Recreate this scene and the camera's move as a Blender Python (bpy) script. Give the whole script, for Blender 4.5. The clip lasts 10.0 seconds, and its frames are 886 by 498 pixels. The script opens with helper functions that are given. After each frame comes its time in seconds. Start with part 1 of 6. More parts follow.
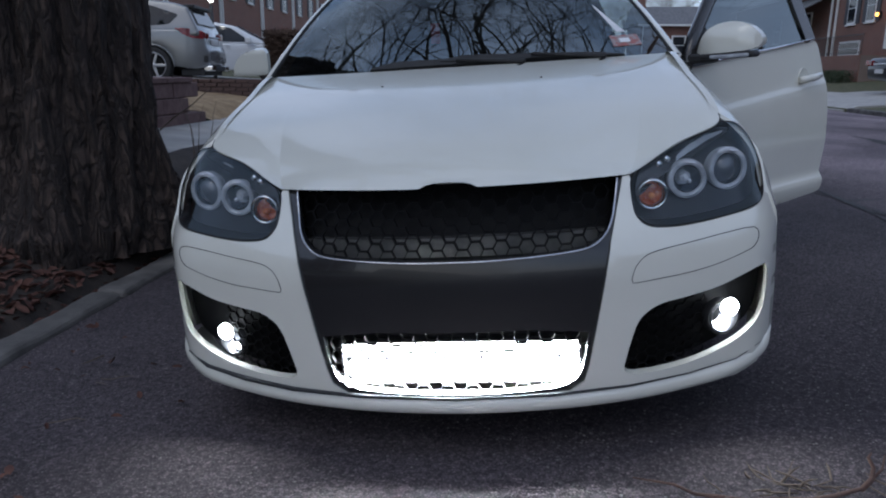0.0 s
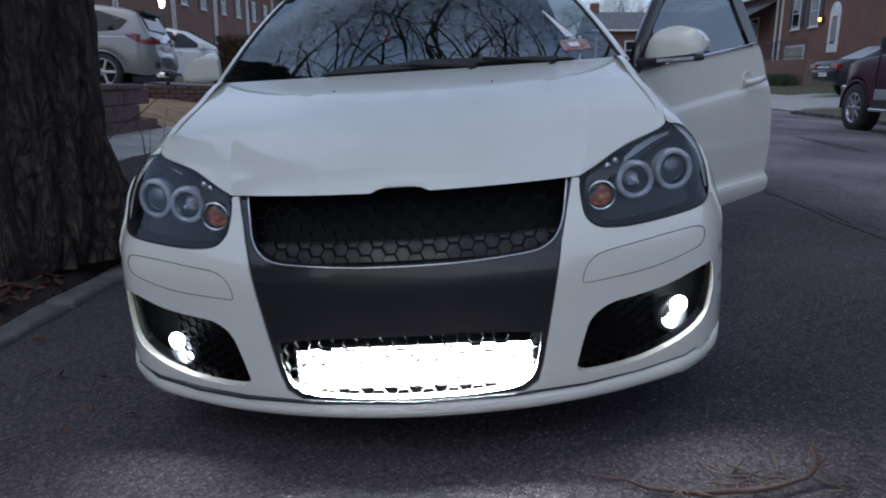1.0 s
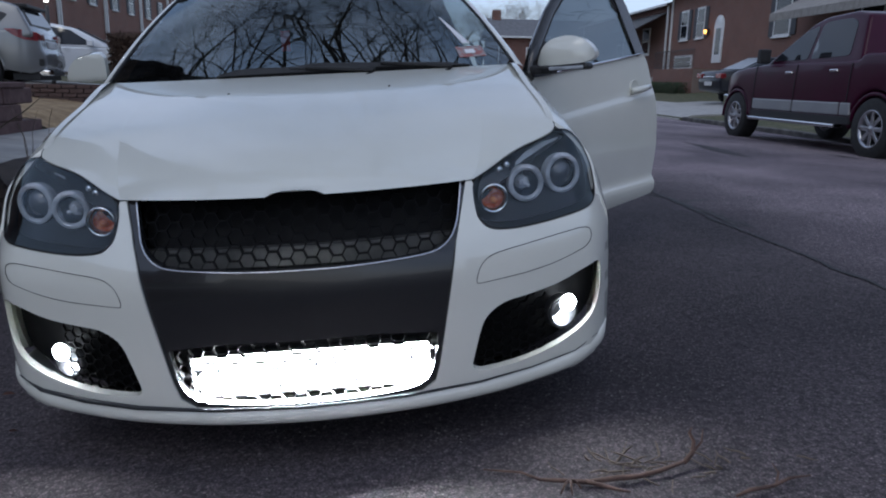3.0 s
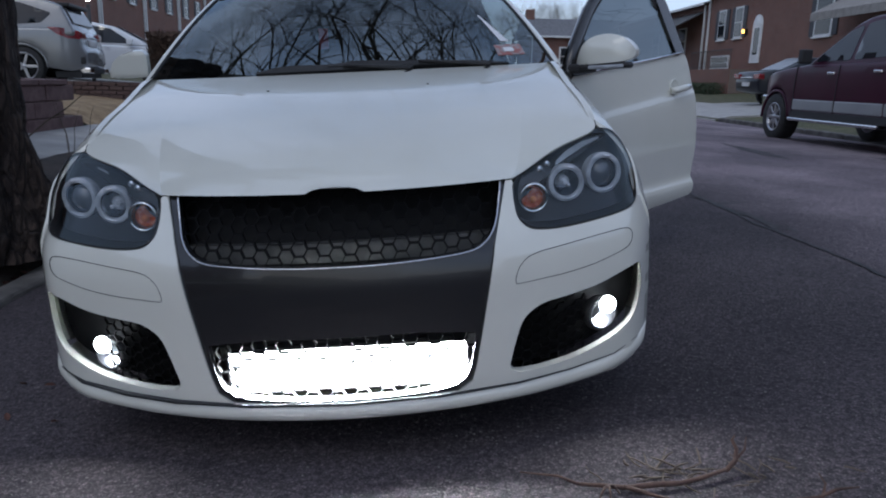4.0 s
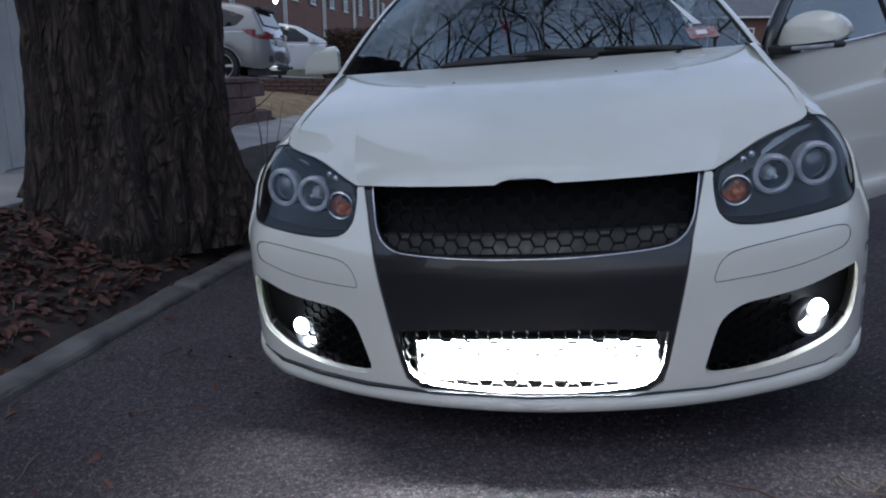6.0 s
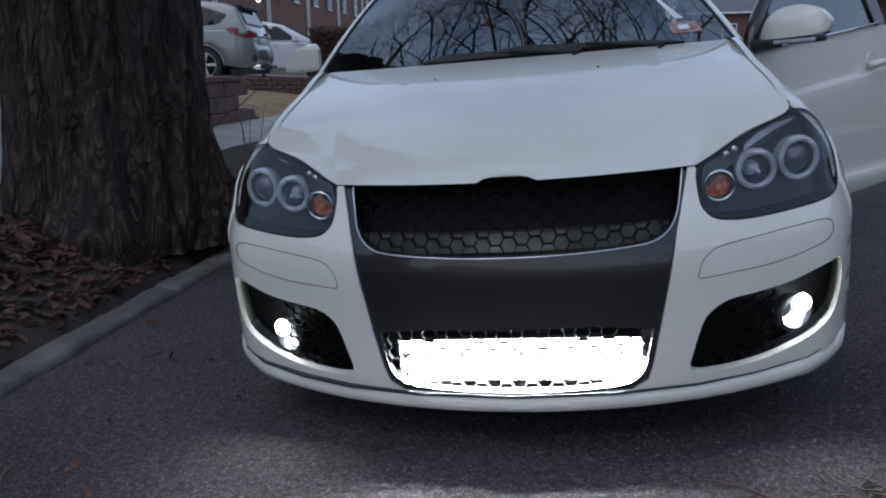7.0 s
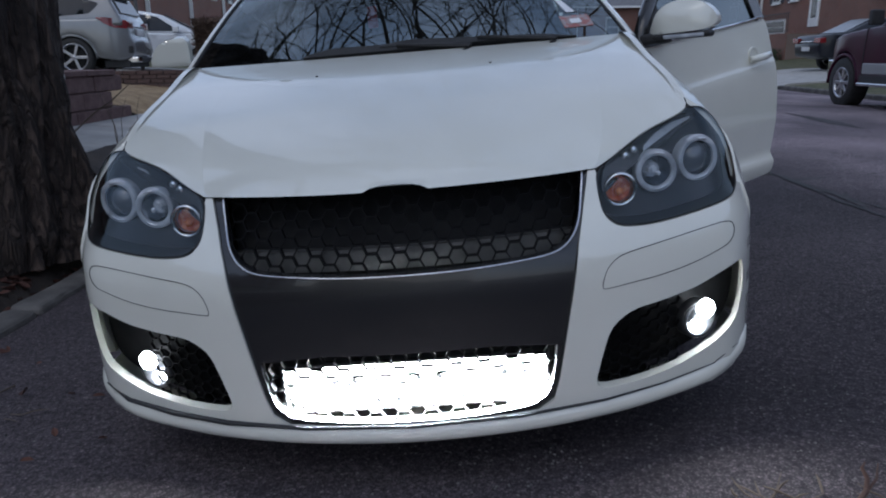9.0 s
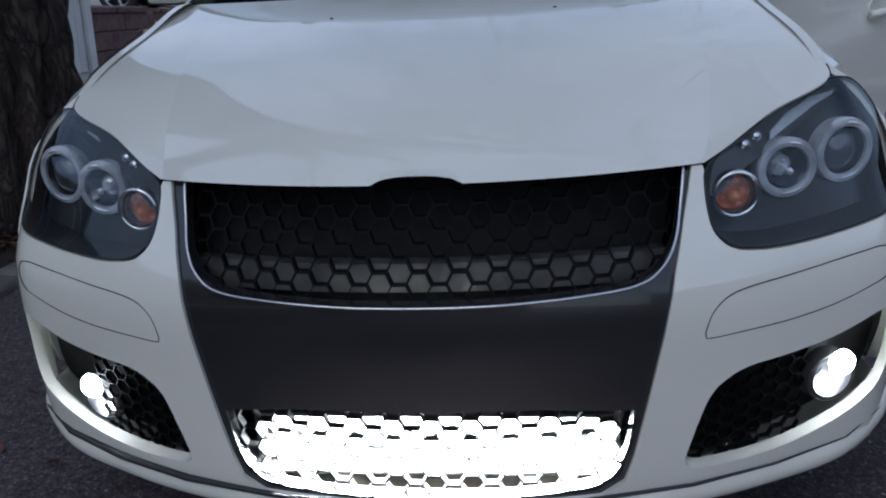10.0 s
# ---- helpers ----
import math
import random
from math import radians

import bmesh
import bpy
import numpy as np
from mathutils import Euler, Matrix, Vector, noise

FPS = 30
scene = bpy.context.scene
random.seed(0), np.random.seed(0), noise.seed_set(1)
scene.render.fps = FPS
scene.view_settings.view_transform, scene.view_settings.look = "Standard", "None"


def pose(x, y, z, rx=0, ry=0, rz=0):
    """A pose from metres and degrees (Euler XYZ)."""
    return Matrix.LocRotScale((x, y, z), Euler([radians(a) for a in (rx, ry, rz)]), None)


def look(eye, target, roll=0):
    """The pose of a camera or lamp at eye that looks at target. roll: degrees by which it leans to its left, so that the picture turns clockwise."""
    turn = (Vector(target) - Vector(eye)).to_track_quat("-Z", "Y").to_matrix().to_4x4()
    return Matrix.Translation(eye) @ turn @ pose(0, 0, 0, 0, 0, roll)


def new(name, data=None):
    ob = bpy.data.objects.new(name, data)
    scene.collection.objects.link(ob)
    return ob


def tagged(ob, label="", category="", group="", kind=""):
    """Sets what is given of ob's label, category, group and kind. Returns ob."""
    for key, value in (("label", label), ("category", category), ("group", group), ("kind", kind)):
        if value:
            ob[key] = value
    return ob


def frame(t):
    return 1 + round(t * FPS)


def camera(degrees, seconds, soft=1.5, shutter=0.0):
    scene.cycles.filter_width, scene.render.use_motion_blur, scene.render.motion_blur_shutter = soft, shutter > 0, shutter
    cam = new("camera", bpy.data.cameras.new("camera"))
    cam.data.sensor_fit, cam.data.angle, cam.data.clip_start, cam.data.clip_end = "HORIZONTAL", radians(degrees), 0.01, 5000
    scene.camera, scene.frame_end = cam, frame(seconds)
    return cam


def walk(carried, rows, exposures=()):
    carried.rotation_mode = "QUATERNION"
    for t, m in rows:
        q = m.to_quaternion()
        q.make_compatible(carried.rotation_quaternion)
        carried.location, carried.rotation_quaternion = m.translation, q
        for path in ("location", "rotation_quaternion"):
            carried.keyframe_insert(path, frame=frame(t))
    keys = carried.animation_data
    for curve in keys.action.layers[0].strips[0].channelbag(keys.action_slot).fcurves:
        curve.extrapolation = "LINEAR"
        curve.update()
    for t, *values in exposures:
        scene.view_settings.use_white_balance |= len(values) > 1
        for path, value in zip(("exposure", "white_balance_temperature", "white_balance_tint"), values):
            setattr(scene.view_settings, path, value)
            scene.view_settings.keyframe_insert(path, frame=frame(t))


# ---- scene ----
# Frame of the parked car: x across, y from its nose to its tail, z up from the road. The road is cambered, so the car leans.
LEAN = 4.0
CAR = pose(0, 0, 0, 0, -LEAN, 0)
cam = camera(63.1, 10.0, 2.0)
PATH = [
    (0, (0.2, -1.775, 0.983), (-0.037, 0.156, 0.517), -3.5),
    (0.5, (0.205, -1.774, 0.982), (0.0, 0.16, 0.513), -3.5),
    (1, (0.22, -1.78, 0.979), (0.092, 0.162, 0.52), -3.8),
    (1.5, (0.234, -1.784, 0.981), (0.201, 0.161, 0.518), -3.4),
    (2, (0.242, -1.796, 0.98), (0.291, 0.148, 0.512), -3.0),
    (2.5, (0.251, -1.807, 0.982), (0.363, 0.134, 0.513), -2.9),
    (2.7, (0.251, -1.807, 0.982), (0.379, 0.133, 0.517), -2.85),
    (3.8, (0.233, -1.799, 0.979), (0.322, 0.145, 0.517), -2.5),
    (4, (0.227, -1.79, 0.978), (0.272, 0.155, 0.516), -2.6),
    (4.5, (0.203, -1.788, 0.982), (0.109, 0.157, 0.523), -2.9),
    (5, (0.177, -1.804, 0.98), (-0.044, 0.132, 0.527), -3.2),
    (5.5, (0.152, -1.778, 0.98), (-0.18, 0.14, 0.52), -3.5),
    (5.7, (0.152, -1.776, 0.981), (-0.222, 0.134, 0.52), -3.63),
    (6.8, (0.164, -1.754, 0.981), (-0.241, 0.148, 0.514), -4.72),
    (7, (0.164, -1.747, 0.978), (-0.197, 0.163, 0.507), -4.7),
    (7.5, (0.188, -1.74, 0.973), (-0.053, 0.184, 0.483), -4.7),
    (8, (0.184, -1.767, 0.975), (0.018, 0.163, 0.477), -4.6),
    (8.5, (0.16, -1.707, 0.989), (0.041, 0.223, 0.478), -3.9),
    (9, (0.169, -1.568, 0.987), (0.082, 0.364, 0.474), -4.7),
    (9.5, (0.216, -1.349, 0.995), (0.047, 0.572, 0.464), -5.5),
    (10, (0.16, -1.081, 0.971), (-0.047, 0.805, 0.337), -3.1),
]
walk(cam, [(t, CAR @ look(eye, target, roll)) for t, eye, target, roll in PATH], [(0, 0.0, 6180, 8), (10, 0.0, 6180, 8)])

# ---- world and light: a cloudy dusk sky ----
world = bpy.data.worlds.new("dusk_sky")
scene.world = world
world.use_nodes = True
wn, wl = world.node_tree.nodes, world.node_tree.links
wn.clear()
w_out = wn.new("ShaderNodeOutputWorld")
w_add = wn.new("ShaderNodeAddShader")
w_sky = wn.new("ShaderNodeTexSky")
w_sky.sky_type, w_sky.sun_disc = "NISHITA", False
w_sky.sun_elevation, w_sky.sun_rotation, w_sky.dust_density = radians(40), radians(200), 1.0
w_bg = wn.new("ShaderNodeBackground")
w_bg.inputs["Strength"].default_value = 0.05
w_cloud = wn.new("ShaderNodeBackground")
w_cloud.inputs["Strength"].default_value = 0.68
w_co = wn.new("ShaderNodeTexCoord")
w_map = wn.new("ShaderNodeMapping")
w_map.inputs["Scale"].default_value = (1.6, 1.6, 4.0)
w_noise = wn.new("ShaderNodeTexNoise")
w_noise.inputs["Scale"].default_value, w_noise.inputs["Detail"].default_value = 1.7, 5.0
w_ramp = wn.new("ShaderNodeValToRGB")
w_ramp.color_ramp.elements[0].position, w_ramp.color_ramp.elements[0].color = 0.32, (0.36, 0.46, 0.70, 1)
w_ramp.color_ramp.elements[1].position, w_ramp.color_ramp.elements[1].color = 0.68, (0.82, 0.89, 1.15, 1)
wl.new(w_co.outputs["Generated"], w_map.inputs["Vector"])
wl.new(w_map.outputs["Vector"], w_noise.inputs["Vector"])
wl.new(w_noise.outputs["Fac"], w_ramp.inputs["Fac"])
wl.new(w_ramp.outputs["Color"], w_cloud.inputs["Color"])
wl.new(w_sky.outputs["Color"], w_bg.inputs["Color"])
wl.new(w_bg.outputs["Background"], w_add.inputs[0])
wl.new(w_cloud.outputs["Background"], w_add.inputs[1])
wl.new(w_add.outputs["Shader"], w_out.inputs["Surface"])

sun_data = bpy.data.lights.new("sun", "SUN")
sun_data.energy, sun_data.angle, sun_data.color = 0.35, radians(30), (1.0, 0.98, 0.95)
sun = new("sun", sun_data)
sun.matrix_world = look((-4, -8, 12), (0, 0, 0))
scene.view_settings.exposure = 0.0


# ---- materials ----
def material(name, color, rough=0.5, metal=0.0, second=None, scale=8.0, fine=0.0, bump=0.0, coat=0.0, spread=(0.35, 0.7), emit=None, strength=0.0, detail=6.0, spec=0.5):
    """A surface whose colour varies between two tones at a wide and a fine scale, with relief."""
    m = bpy.data.materials.new(name)
    m.use_nodes = True
    n, k = m.node_tree.nodes, m.node_tree.links
    b = n["Principled BSDF"]
    b.inputs["Base Color"].default_value = (*color, 1)
    b.inputs["Roughness"].default_value, b.inputs["Metallic"].default_value = rough, metal
    b.inputs["Specular IOR Level"].default_value = spec
    if coat:
        b.inputs["Coat Weight"].default_value, b.inputs["Coat Roughness"].default_value = coat, 0.04
    if emit:
        b.inputs["Emission Color"].default_value, b.inputs["Emission Strength"].default_value = (*emit, 1), strength
    if second or bump:
        co = n.new("ShaderNodeTexCoord")
        wide = n.new("ShaderNodeTexNoise")
        wide.inputs["Scale"].default_value, wide.inputs["Detail"].default_value = scale, detail
        k.new(co.outputs["Object"], wide.inputs["Vector"])
        if second:
            ramp = n.new("ShaderNodeValToRGB")
            ramp.color_ramp.elements[0].position, ramp.color_ramp.elements[1].position = spread
            ramp.color_ramp.elements[0].color, ramp.color_ramp.elements[1].color = (*color, 1), (*second, 1)
            k.new(wide.outputs["Fac"], ramp.inputs["Fac"])
            k.new(ramp.outputs["Color"], b.inputs["Base Color"])
        if bump:
            small = n.new("ShaderNodeTexNoise")
            small.inputs["Scale"].default_value, small.inputs["Detail"].default_value = fine or scale * 6, 4.0
            k.new(co.outputs["Object"], small.inputs["Vector"])
            relief = n.new("ShaderNodeBump")
            relief.inputs["Strength"].default_value, relief.inputs["Distance"].default_value = bump, 0.01
            k.new(small.outputs["Fac"], relief.inputs["Height"])
            k.new(relief.outputs["Normal"], b.inputs["Normal"])
    return m


def pane_material(name, tint, ior=1.5, rough=0.0):
    """A thin pane: what lies behind it, tinted, and a reflection."""
    m = bpy.data.materials.new(name)
    m.use_nodes = True
    n, k = m.node_tree.nodes, m.node_tree.links
    n.remove(n["Principled BSDF"])
    mix, clear, gloss, fres = (n.new("ShaderNode" + s) for s in ("MixShader", "BsdfTransparent", "BsdfGlossy", "Fresnel"))
    clear.inputs["Color"].default_value = (*tint, 1)
    gloss.inputs["Color"].default_value = (0.86, 0.97, 1.0, 1)
    gloss.inputs["Roughness"].default_value = rough
    fres.inputs["IOR"].default_value = ior
    k.new(fres.outputs["Fac"], mix.inputs["Fac"])
    k.new(clear.outputs["BSDF"], mix.inputs[1])
    k.new(gloss.outputs["BSDF"], mix.inputs[2])
    k.new(mix.outputs["Shader"], n["Material Output"].inputs["Surface"])
    return m


def brick_material(name, a, b, mortar, scale=1.0):
    m = bpy.data.materials.new(name)
    m.use_nodes = True
    n, k = m.node_tree.nodes, m.node_tree.links
    p = n["Principled BSDF"]
    p.inputs["Roughness"].default_value = 0.85
    co, mp, br, no, mx = n.new("ShaderNodeTexCoord"), n.new("ShaderNodeMapping"), n.new("ShaderNodeTexBrick"), n.new("ShaderNodeTexNoise"), n.new("ShaderNodeMixRGB")
    mp.inputs["Rotation"].default_value = (radians(90), 0, radians(90))
    br.inputs["Color1"].default_value, br.inputs["Color2"].default_value, br.inputs["Mortar"].default_value = (*a, 1), (*b, 1), (*mortar, 1)
    br.inputs["Scale"].default_value = scale
    br.inputs["Brick Width"].default_value, br.inputs["Row Height"].default_value, br.inputs["Mortar Size"].default_value = 0.21, 0.072, 0.008
    no.inputs["Scale"].default_value = 0.8
    mx.blend_type, mx.inputs["Fac"].default_value = "MULTIPLY", 0.35
    k.new(co.outputs["Object"], mp.inputs["Vector"])
    k.new(mp.outputs["Vector"], br.inputs["Vector"])
    k.new(co.outputs["Object"], no.inputs["Vector"])
    k.new(br.outputs["Color"], mx.inputs["Color1"])
    k.new(no.outputs["Fac"], mx.inputs["Color2"])
    k.new(mx.outputs["Color"], p.inputs["Base Color"])
    return m


def bark_material():
    m = bpy.data.materials.new("bark")
    m.use_nodes = True
    n, k = m.node_tree.nodes, m.node_tree.links
    p = n["Principled BSDF"]
    p.inputs["Roughness"].default_value = 0.92
    co, mp, no, vo, rp, bu = (n.new("ShaderNode" + s) for s in ("TexCoord", "Mapping", "TexNoise", "TexVoronoi", "ValToRGB", "Bump"))
    mp.inputs["Scale"].default_value = (3.6, 3.6, 1.0)
    no.inputs["Scale"].default_value, no.inputs["Detail"].default_value, no.inputs["Roughness"].default_value = 5.0, 10.0, 0.68
    # long plates parted by ragged fissures
    vo.feature = "DISTANCE_TO_EDGE"
    bend, shift, tone, flake, height = (n.new("ShaderNode" + s) for s in ("TexNoise", "MixRGB", "MixRGB", "ValToRGB", "Math"))
    bend.inputs["Scale"].default_value, bend.inputs["Detail"].default_value = 1.9, 7.0
    shift.blend_type, shift.inputs["Fac"].default_value = "ADD", 1.0
    rp.color_ramp.elements[0].position, rp.color_ramp.elements[0].color = 0.0, (0.4, 0.38, 0.38, 1)
    rp.color_ramp.elements[1].position, rp.color_ramp.elements[1].color = 0.26, (1, 1, 1, 1)
    flake.color_ramp.elements[0].position, flake.color_ramp.elements[0].color = 0.36, (0.024, 0.0155, 0.012, 1)
    flake.color_ramp.elements[1].position, flake.color_ramp.elements[1].color = 0.66, (0.088, 0.059, 0.046, 1)
    tone.blend_type, tone.inputs["Fac"].default_value = "MULTIPLY", 1.0
    height.operation = "MULTIPLY_ADD"
    height.inputs[1].default_value = 0.35
    bu.inputs["Strength"].default_value, bu.inputs["Distance"].default_value = 1.0, 0.05
    k.new(co.outputs["Object"], mp.inputs["Vector"])
    k.new(mp.outputs["Vector"], bend.inputs["Vector"])
    k.new(mp.outputs["Vector"], shift.inputs["Color1"])
    k.new(bend.outputs["Color"], shift.inputs["Color2"])
    k.new(shift.outputs["Color"], vo.inputs["Vector"])
    k.new(mp.outputs["Vector"], no.inputs["Vector"])
    k.new(vo.outputs["Distance"], rp.inputs["Fac"])
    k.new(no.outputs["Fac"], flake.inputs["Fac"])
    k.new(flake.outputs["Color"], tone.inputs["Color1"])
    k.new(rp.outputs["Color"], tone.inputs["Color2"])
    k.new(tone.outputs["Color"], p.inputs["Base Color"])
    k.new(no.outputs["Fac"], height.inputs[0])
    k.new(rp.outputs["Color"], height.inputs[2])
    k.new(height.outputs["Value"], bu.inputs["Height"])
    k.new(bu.outputs["Normal"], p.inputs["Normal"])
    return m


def asphalt_material():
    m = bpy.data.materials.new("asphalt")
    m.use_nodes = True
    n, k = m.node_tree.nodes, m.node_tree.links
    p = n["Principled BSDF"]
    p.inputs["Roughness"].default_value, p.inputs["Specular IOR Level"].default_value = 0.85, 0.3
    co, wide, grit, r1, r2, mx, bu, vo = (n.new("ShaderNode" + s) for s in ("TexCoord", "TexNoise", "TexVoronoi", "ValToRGB", "ValToRGB", "MixRGB", "Bump", "TexNoise"))
    wide.inputs["Scale"].default_value, wide.inputs["Detail"].default_value = 0.9, 7.0
    grit.inputs["Scale"].default_value = 150.0
    vo.inputs["Scale"].default_value, vo.inputs["Detail"].default_value, vo.inputs["Roughness"].default_value = 55.0, 8.0, 0.7
    r1.color_ramp.elements[0].position, r1.color_ramp.elements[0].color = 0.36, (0.09, 0.079, 0.083, 1)
    r1.color_ramp.elements[1].position, r1.color_ramp.elements[1].color = 0.66, (0.138, 0.121, 0.125, 1)
    r2.color_ramp.elements[0].position, r2.color_ramp.elements[0].color = 0.1, (2.0, 1.95, 1.9, 1)
    r2.color_ramp.elements[1].position, r2.color_ramp.elements[1].color = 0.5, (0.75, 0.75, 0.77, 1)
    mx.blend_type, mx.inputs["Fac"].default_value = "MULTIPLY", 1.0
    bu.inputs["Strength"].default_value, bu.inputs["Distance"].default_value = 1.0, 0.012
    for t in (wide, grit, vo):
        k.new(co.outputs["Object"], t.inputs["Vector"])
    k.new(wide.outputs["Fac"], r1.inputs["Fac"])
    k.new(grit.outputs["Distance"], r2.inputs["Fac"])
    k.new(r1.outputs["Color"], mx.inputs["Color1"])
    k.new(r2.outputs["Color"], mx.inputs["Color2"])
    grain, speck = n.new("ShaderNodeValToRGB"), n.new("ShaderNodeMixRGB")
    grain.color_ramp.elements[0].position, grain.color_ramp.elements[0].color = 0.38, (0.5, 0.48, 0.5, 1)
    grain.color_ramp.elements[1].position, grain.color_ramp.elements[1].color = 0.62, (1.35, 1.33, 1.3, 1)
    speck.blend_type, speck.inputs["Fac"].default_value = "MULTIPLY", 1.0
    k.new(vo.outputs["Fac"], grain.inputs["Fac"])
    k.new(mx.outputs["Color"], speck.inputs["Color1"])
    k.new(grain.outputs["Color"], speck.inputs["Color2"])
    # an older, oil-darkened strip beside the kerb, ending in a ragged line at the long crack, and broad stains
    split, edge, strip_ramp, worn, stain, stain_ramp, stained, coarse, stone_ramp, stones = (n.new("ShaderNode" + s) for s in ("SeparateXYZ", "Math", "ValToRGB", "MixRGB", "TexNoise", "ValToRGB", "MixRGB", "TexVoronoi", "ValToRGB", "MixRGB"))
    edge.operation = "MULTIPLY_ADD"
    edge.inputs[1].default_value = 0.55
    strip_ramp.color_ramp.elements[0].position, strip_ramp.color_ramp.elements[0].color = 0.25, (0.74, 0.725, 0.75, 1)
    # far lane: paler asphalt, lifted further in colour for the haze of lamp glare
    strip_ramp.color_ramp.elements[1].position, strip_ramp.color_ramp.elements[1].color = 0.32, (2.25, 2.16, 2.2, 1)
    scaled = n.new("ShaderNodeMath")
    scaled.operation = "MULTIPLY"
    scaled.inputs[1].default_value = 0.1
    stain.inputs["Scale"].default_value, stain.inputs["Detail"].default_value = 0.55, 4.0
    stain_ramp.color_ramp.elements[0].position, stain_ramp.color_ramp.elements[0].color = 0.36, (0.66, 0.65, 0.67, 1)
    stain_ramp.color_ramp.elements[1].position, stain_ramp.color_ramp.elements[1].color = 0.56, (1.1, 1.09, 1.08, 1)
    coarse.inputs["Scale"].default_value = 62.0
    stone_ramp.color_ramp.elements[0].position, stone_ramp.color_ramp.elements[0].color = 0.05, (1.7, 1.66, 1.62, 1)
    stone_ramp.color_ramp.elements[1].position, stone_ramp.color_ramp.elements[1].color = 0.42, (0.82, 0.82, 0.83, 1)
    for mixer in (worn, stained, stones):
        mixer.blend_type, mixer.inputs["Fac"].default_value = "MULTIPLY", 1.0
    k.new(co.outputs["Object"], split.inputs["Vector"])
    k.new(co.outputs["Object"], stain.inputs["Vector"])
    k.new(co.outputs["Object"], coarse.inputs["Vector"])
    k.new(wide.outputs["Fac"], edge.inputs[0])
    k.new(split.outputs["X"], edge.inputs[2])
    k.new(edge.outputs["Value"], scaled.inputs[0])
    k.new(scaled.outputs["Value"], strip_ramp.inputs["Fac"])
    k.new(stain.outputs["Fac"], stain_ramp.inputs["Fac"])
    k.new(coarse.outputs["Distance"], stone_ramp.inputs["Fac"])
    k.new(speck.outputs["Color"], worn.inputs["Color1"])
    k.new(strip_ramp.outputs["Color"], worn.inputs["Color2"])
    k.new(worn.outputs["Color"], stained.inputs["Color1"])
    k.new(stain_ramp.outputs["Color"], stained.inputs["Color2"])
    k.new(stained.outputs["Color"], stones.inputs["Color1"])
    k.new(stone_ramp.outputs["Color"], stones.inputs["Color2"])
    k.new(stones.outputs["Color"], p.inputs["Base Color"])
    k.new(vo.outputs["Fac"], bu.inputs["Height"])
    k.new(bu.outputs["Normal"], p.inputs["Normal"])
    return m


PAINT = material("white_paint", (0.66, 0.655, 0.585), 0.45, second=(0.63, 0.625, 0.555), scale=3, coat=1.0, spec=0.15)
PAINT.node_tree.nodes["Principled BSDF"].inputs["Coat IOR"].default_value = 1.72
BLACK = material("black_plastic", (0.012, 0.012, 0.013), 0.6, second=(0.02, 0.02, 0.021), scale=30)
GLOSSBLACK = material("gloss_black", (0.014, 0.014, 0.015), 0.22, coat=0.4)
TAR = material("tar", (0.042, 0.038, 0.04), 0.95, second=(0.07, 0.063, 0.066), scale=9, fine=120, bump=0.4)
RUBBER = material("rubber", (0.014, 0.014, 0.014), 0.75, second=(0.028, 0.027, 0.026), scale=14, bump=0.2)
CHROME = material("chrome", (0.75, 0.76, 0.78), 0.1, 1.0)
ALLOY = material("alloy", (0.5, 0.5, 0.52), 0.28, 1.0, second=(0.4, 0.4, 0.42), scale=12)
RINGWHITE = material("halo_ring", (0.27, 0.285, 0.31), 0.3, second=(0.5, 0.53, 0.57), scale=18, coat=0.3, spread=(0.4, 0.62))
RINGBRIGHT = material("ring_facet", (0.75, 0.78, 0.82), 0.2, 0.5, second=(0.6, 0.63, 0.67), scale=40, coat=0.8)
BOWL = material("reflector", (0.3, 0.32, 0.35), 0.12, 1.0, second=(0.12, 0.13, 0.15), scale=30)
RADIATOR = material("radiator", (0.008, 0.008, 0.009), 0.7, second=(0.014, 0.014, 0.014), scale=30, spec=0.2)
GRILLEBLACK = material("grille_black", (0.004, 0.004, 0.0045), 0.55, second=(0.0065, 0.0065, 0.0065), scale=40, spec=0.07)
BULB = material("orange_bulb", (0.75, 0.2, 0.06), 0.15, second=(0.85, 0.34, 0.12), scale=60, coat=0.8)
AMBER = material("amber_lens", (0.62, 0.13, 0.04), 0.12, second=(0.85, 0.36, 0.2), scale=70, coat=0.8, spread=(0.48, 0.66), detail=2.0)
LAMPGREY = material("lamp_housing", (0.009, 0.0095, 0.011), 0.3, second=(0.018, 0.019, 0.022), scale=12)
GLASS = pane_material("clear_glass", (0.9, 0.92, 0.94), 1.42)
WINDOW = pane_material("window_glass", (0.25, 0.29, 0.3), 2.7)
DARKGLASS = pane_material("tinted_glass", (0.05, 0.058, 0.064), 2.5)
LED = material("led_light", (1, 1, 1), 0.4, emit=(0.93, 0.97, 1.0), strength=140)
FOGLED = material("fog_led", (1, 1, 1), 0.4, emit=(0.9, 0.95, 1.0), strength=70)
LENSBALL = material("projector_lens", (0.1, 0.11, 0.13), 0.08, coat=1.0, second=(0.05, 0.055, 0.065), scale=20)
TRIM = material("dark_interior", (0.02, 0.02, 0.022), 0.7, second=(0.032, 0.031, 0.032), scale=20, bump=0.15)
SEATCLOTH = material("seat_cloth", (0.05, 0.05, 0.052), 0.9, second=(0.08, 0.08, 0.08), scale=40, bump=0.2)
ASPHALT = asphalt_material()
CONCRETE = material("concrete", (0.3, 0.29, 0.27), 0.85, second=(0.42, 0.4, 0.37), scale=3, fine=60, bump=0.25)
KERBSTONE = material("kerb_concrete", (0.065, 0.06, 0.056), 0.9, second=(0.15, 0.139, 0.128), scale=5, fine=60, bump=0.4)
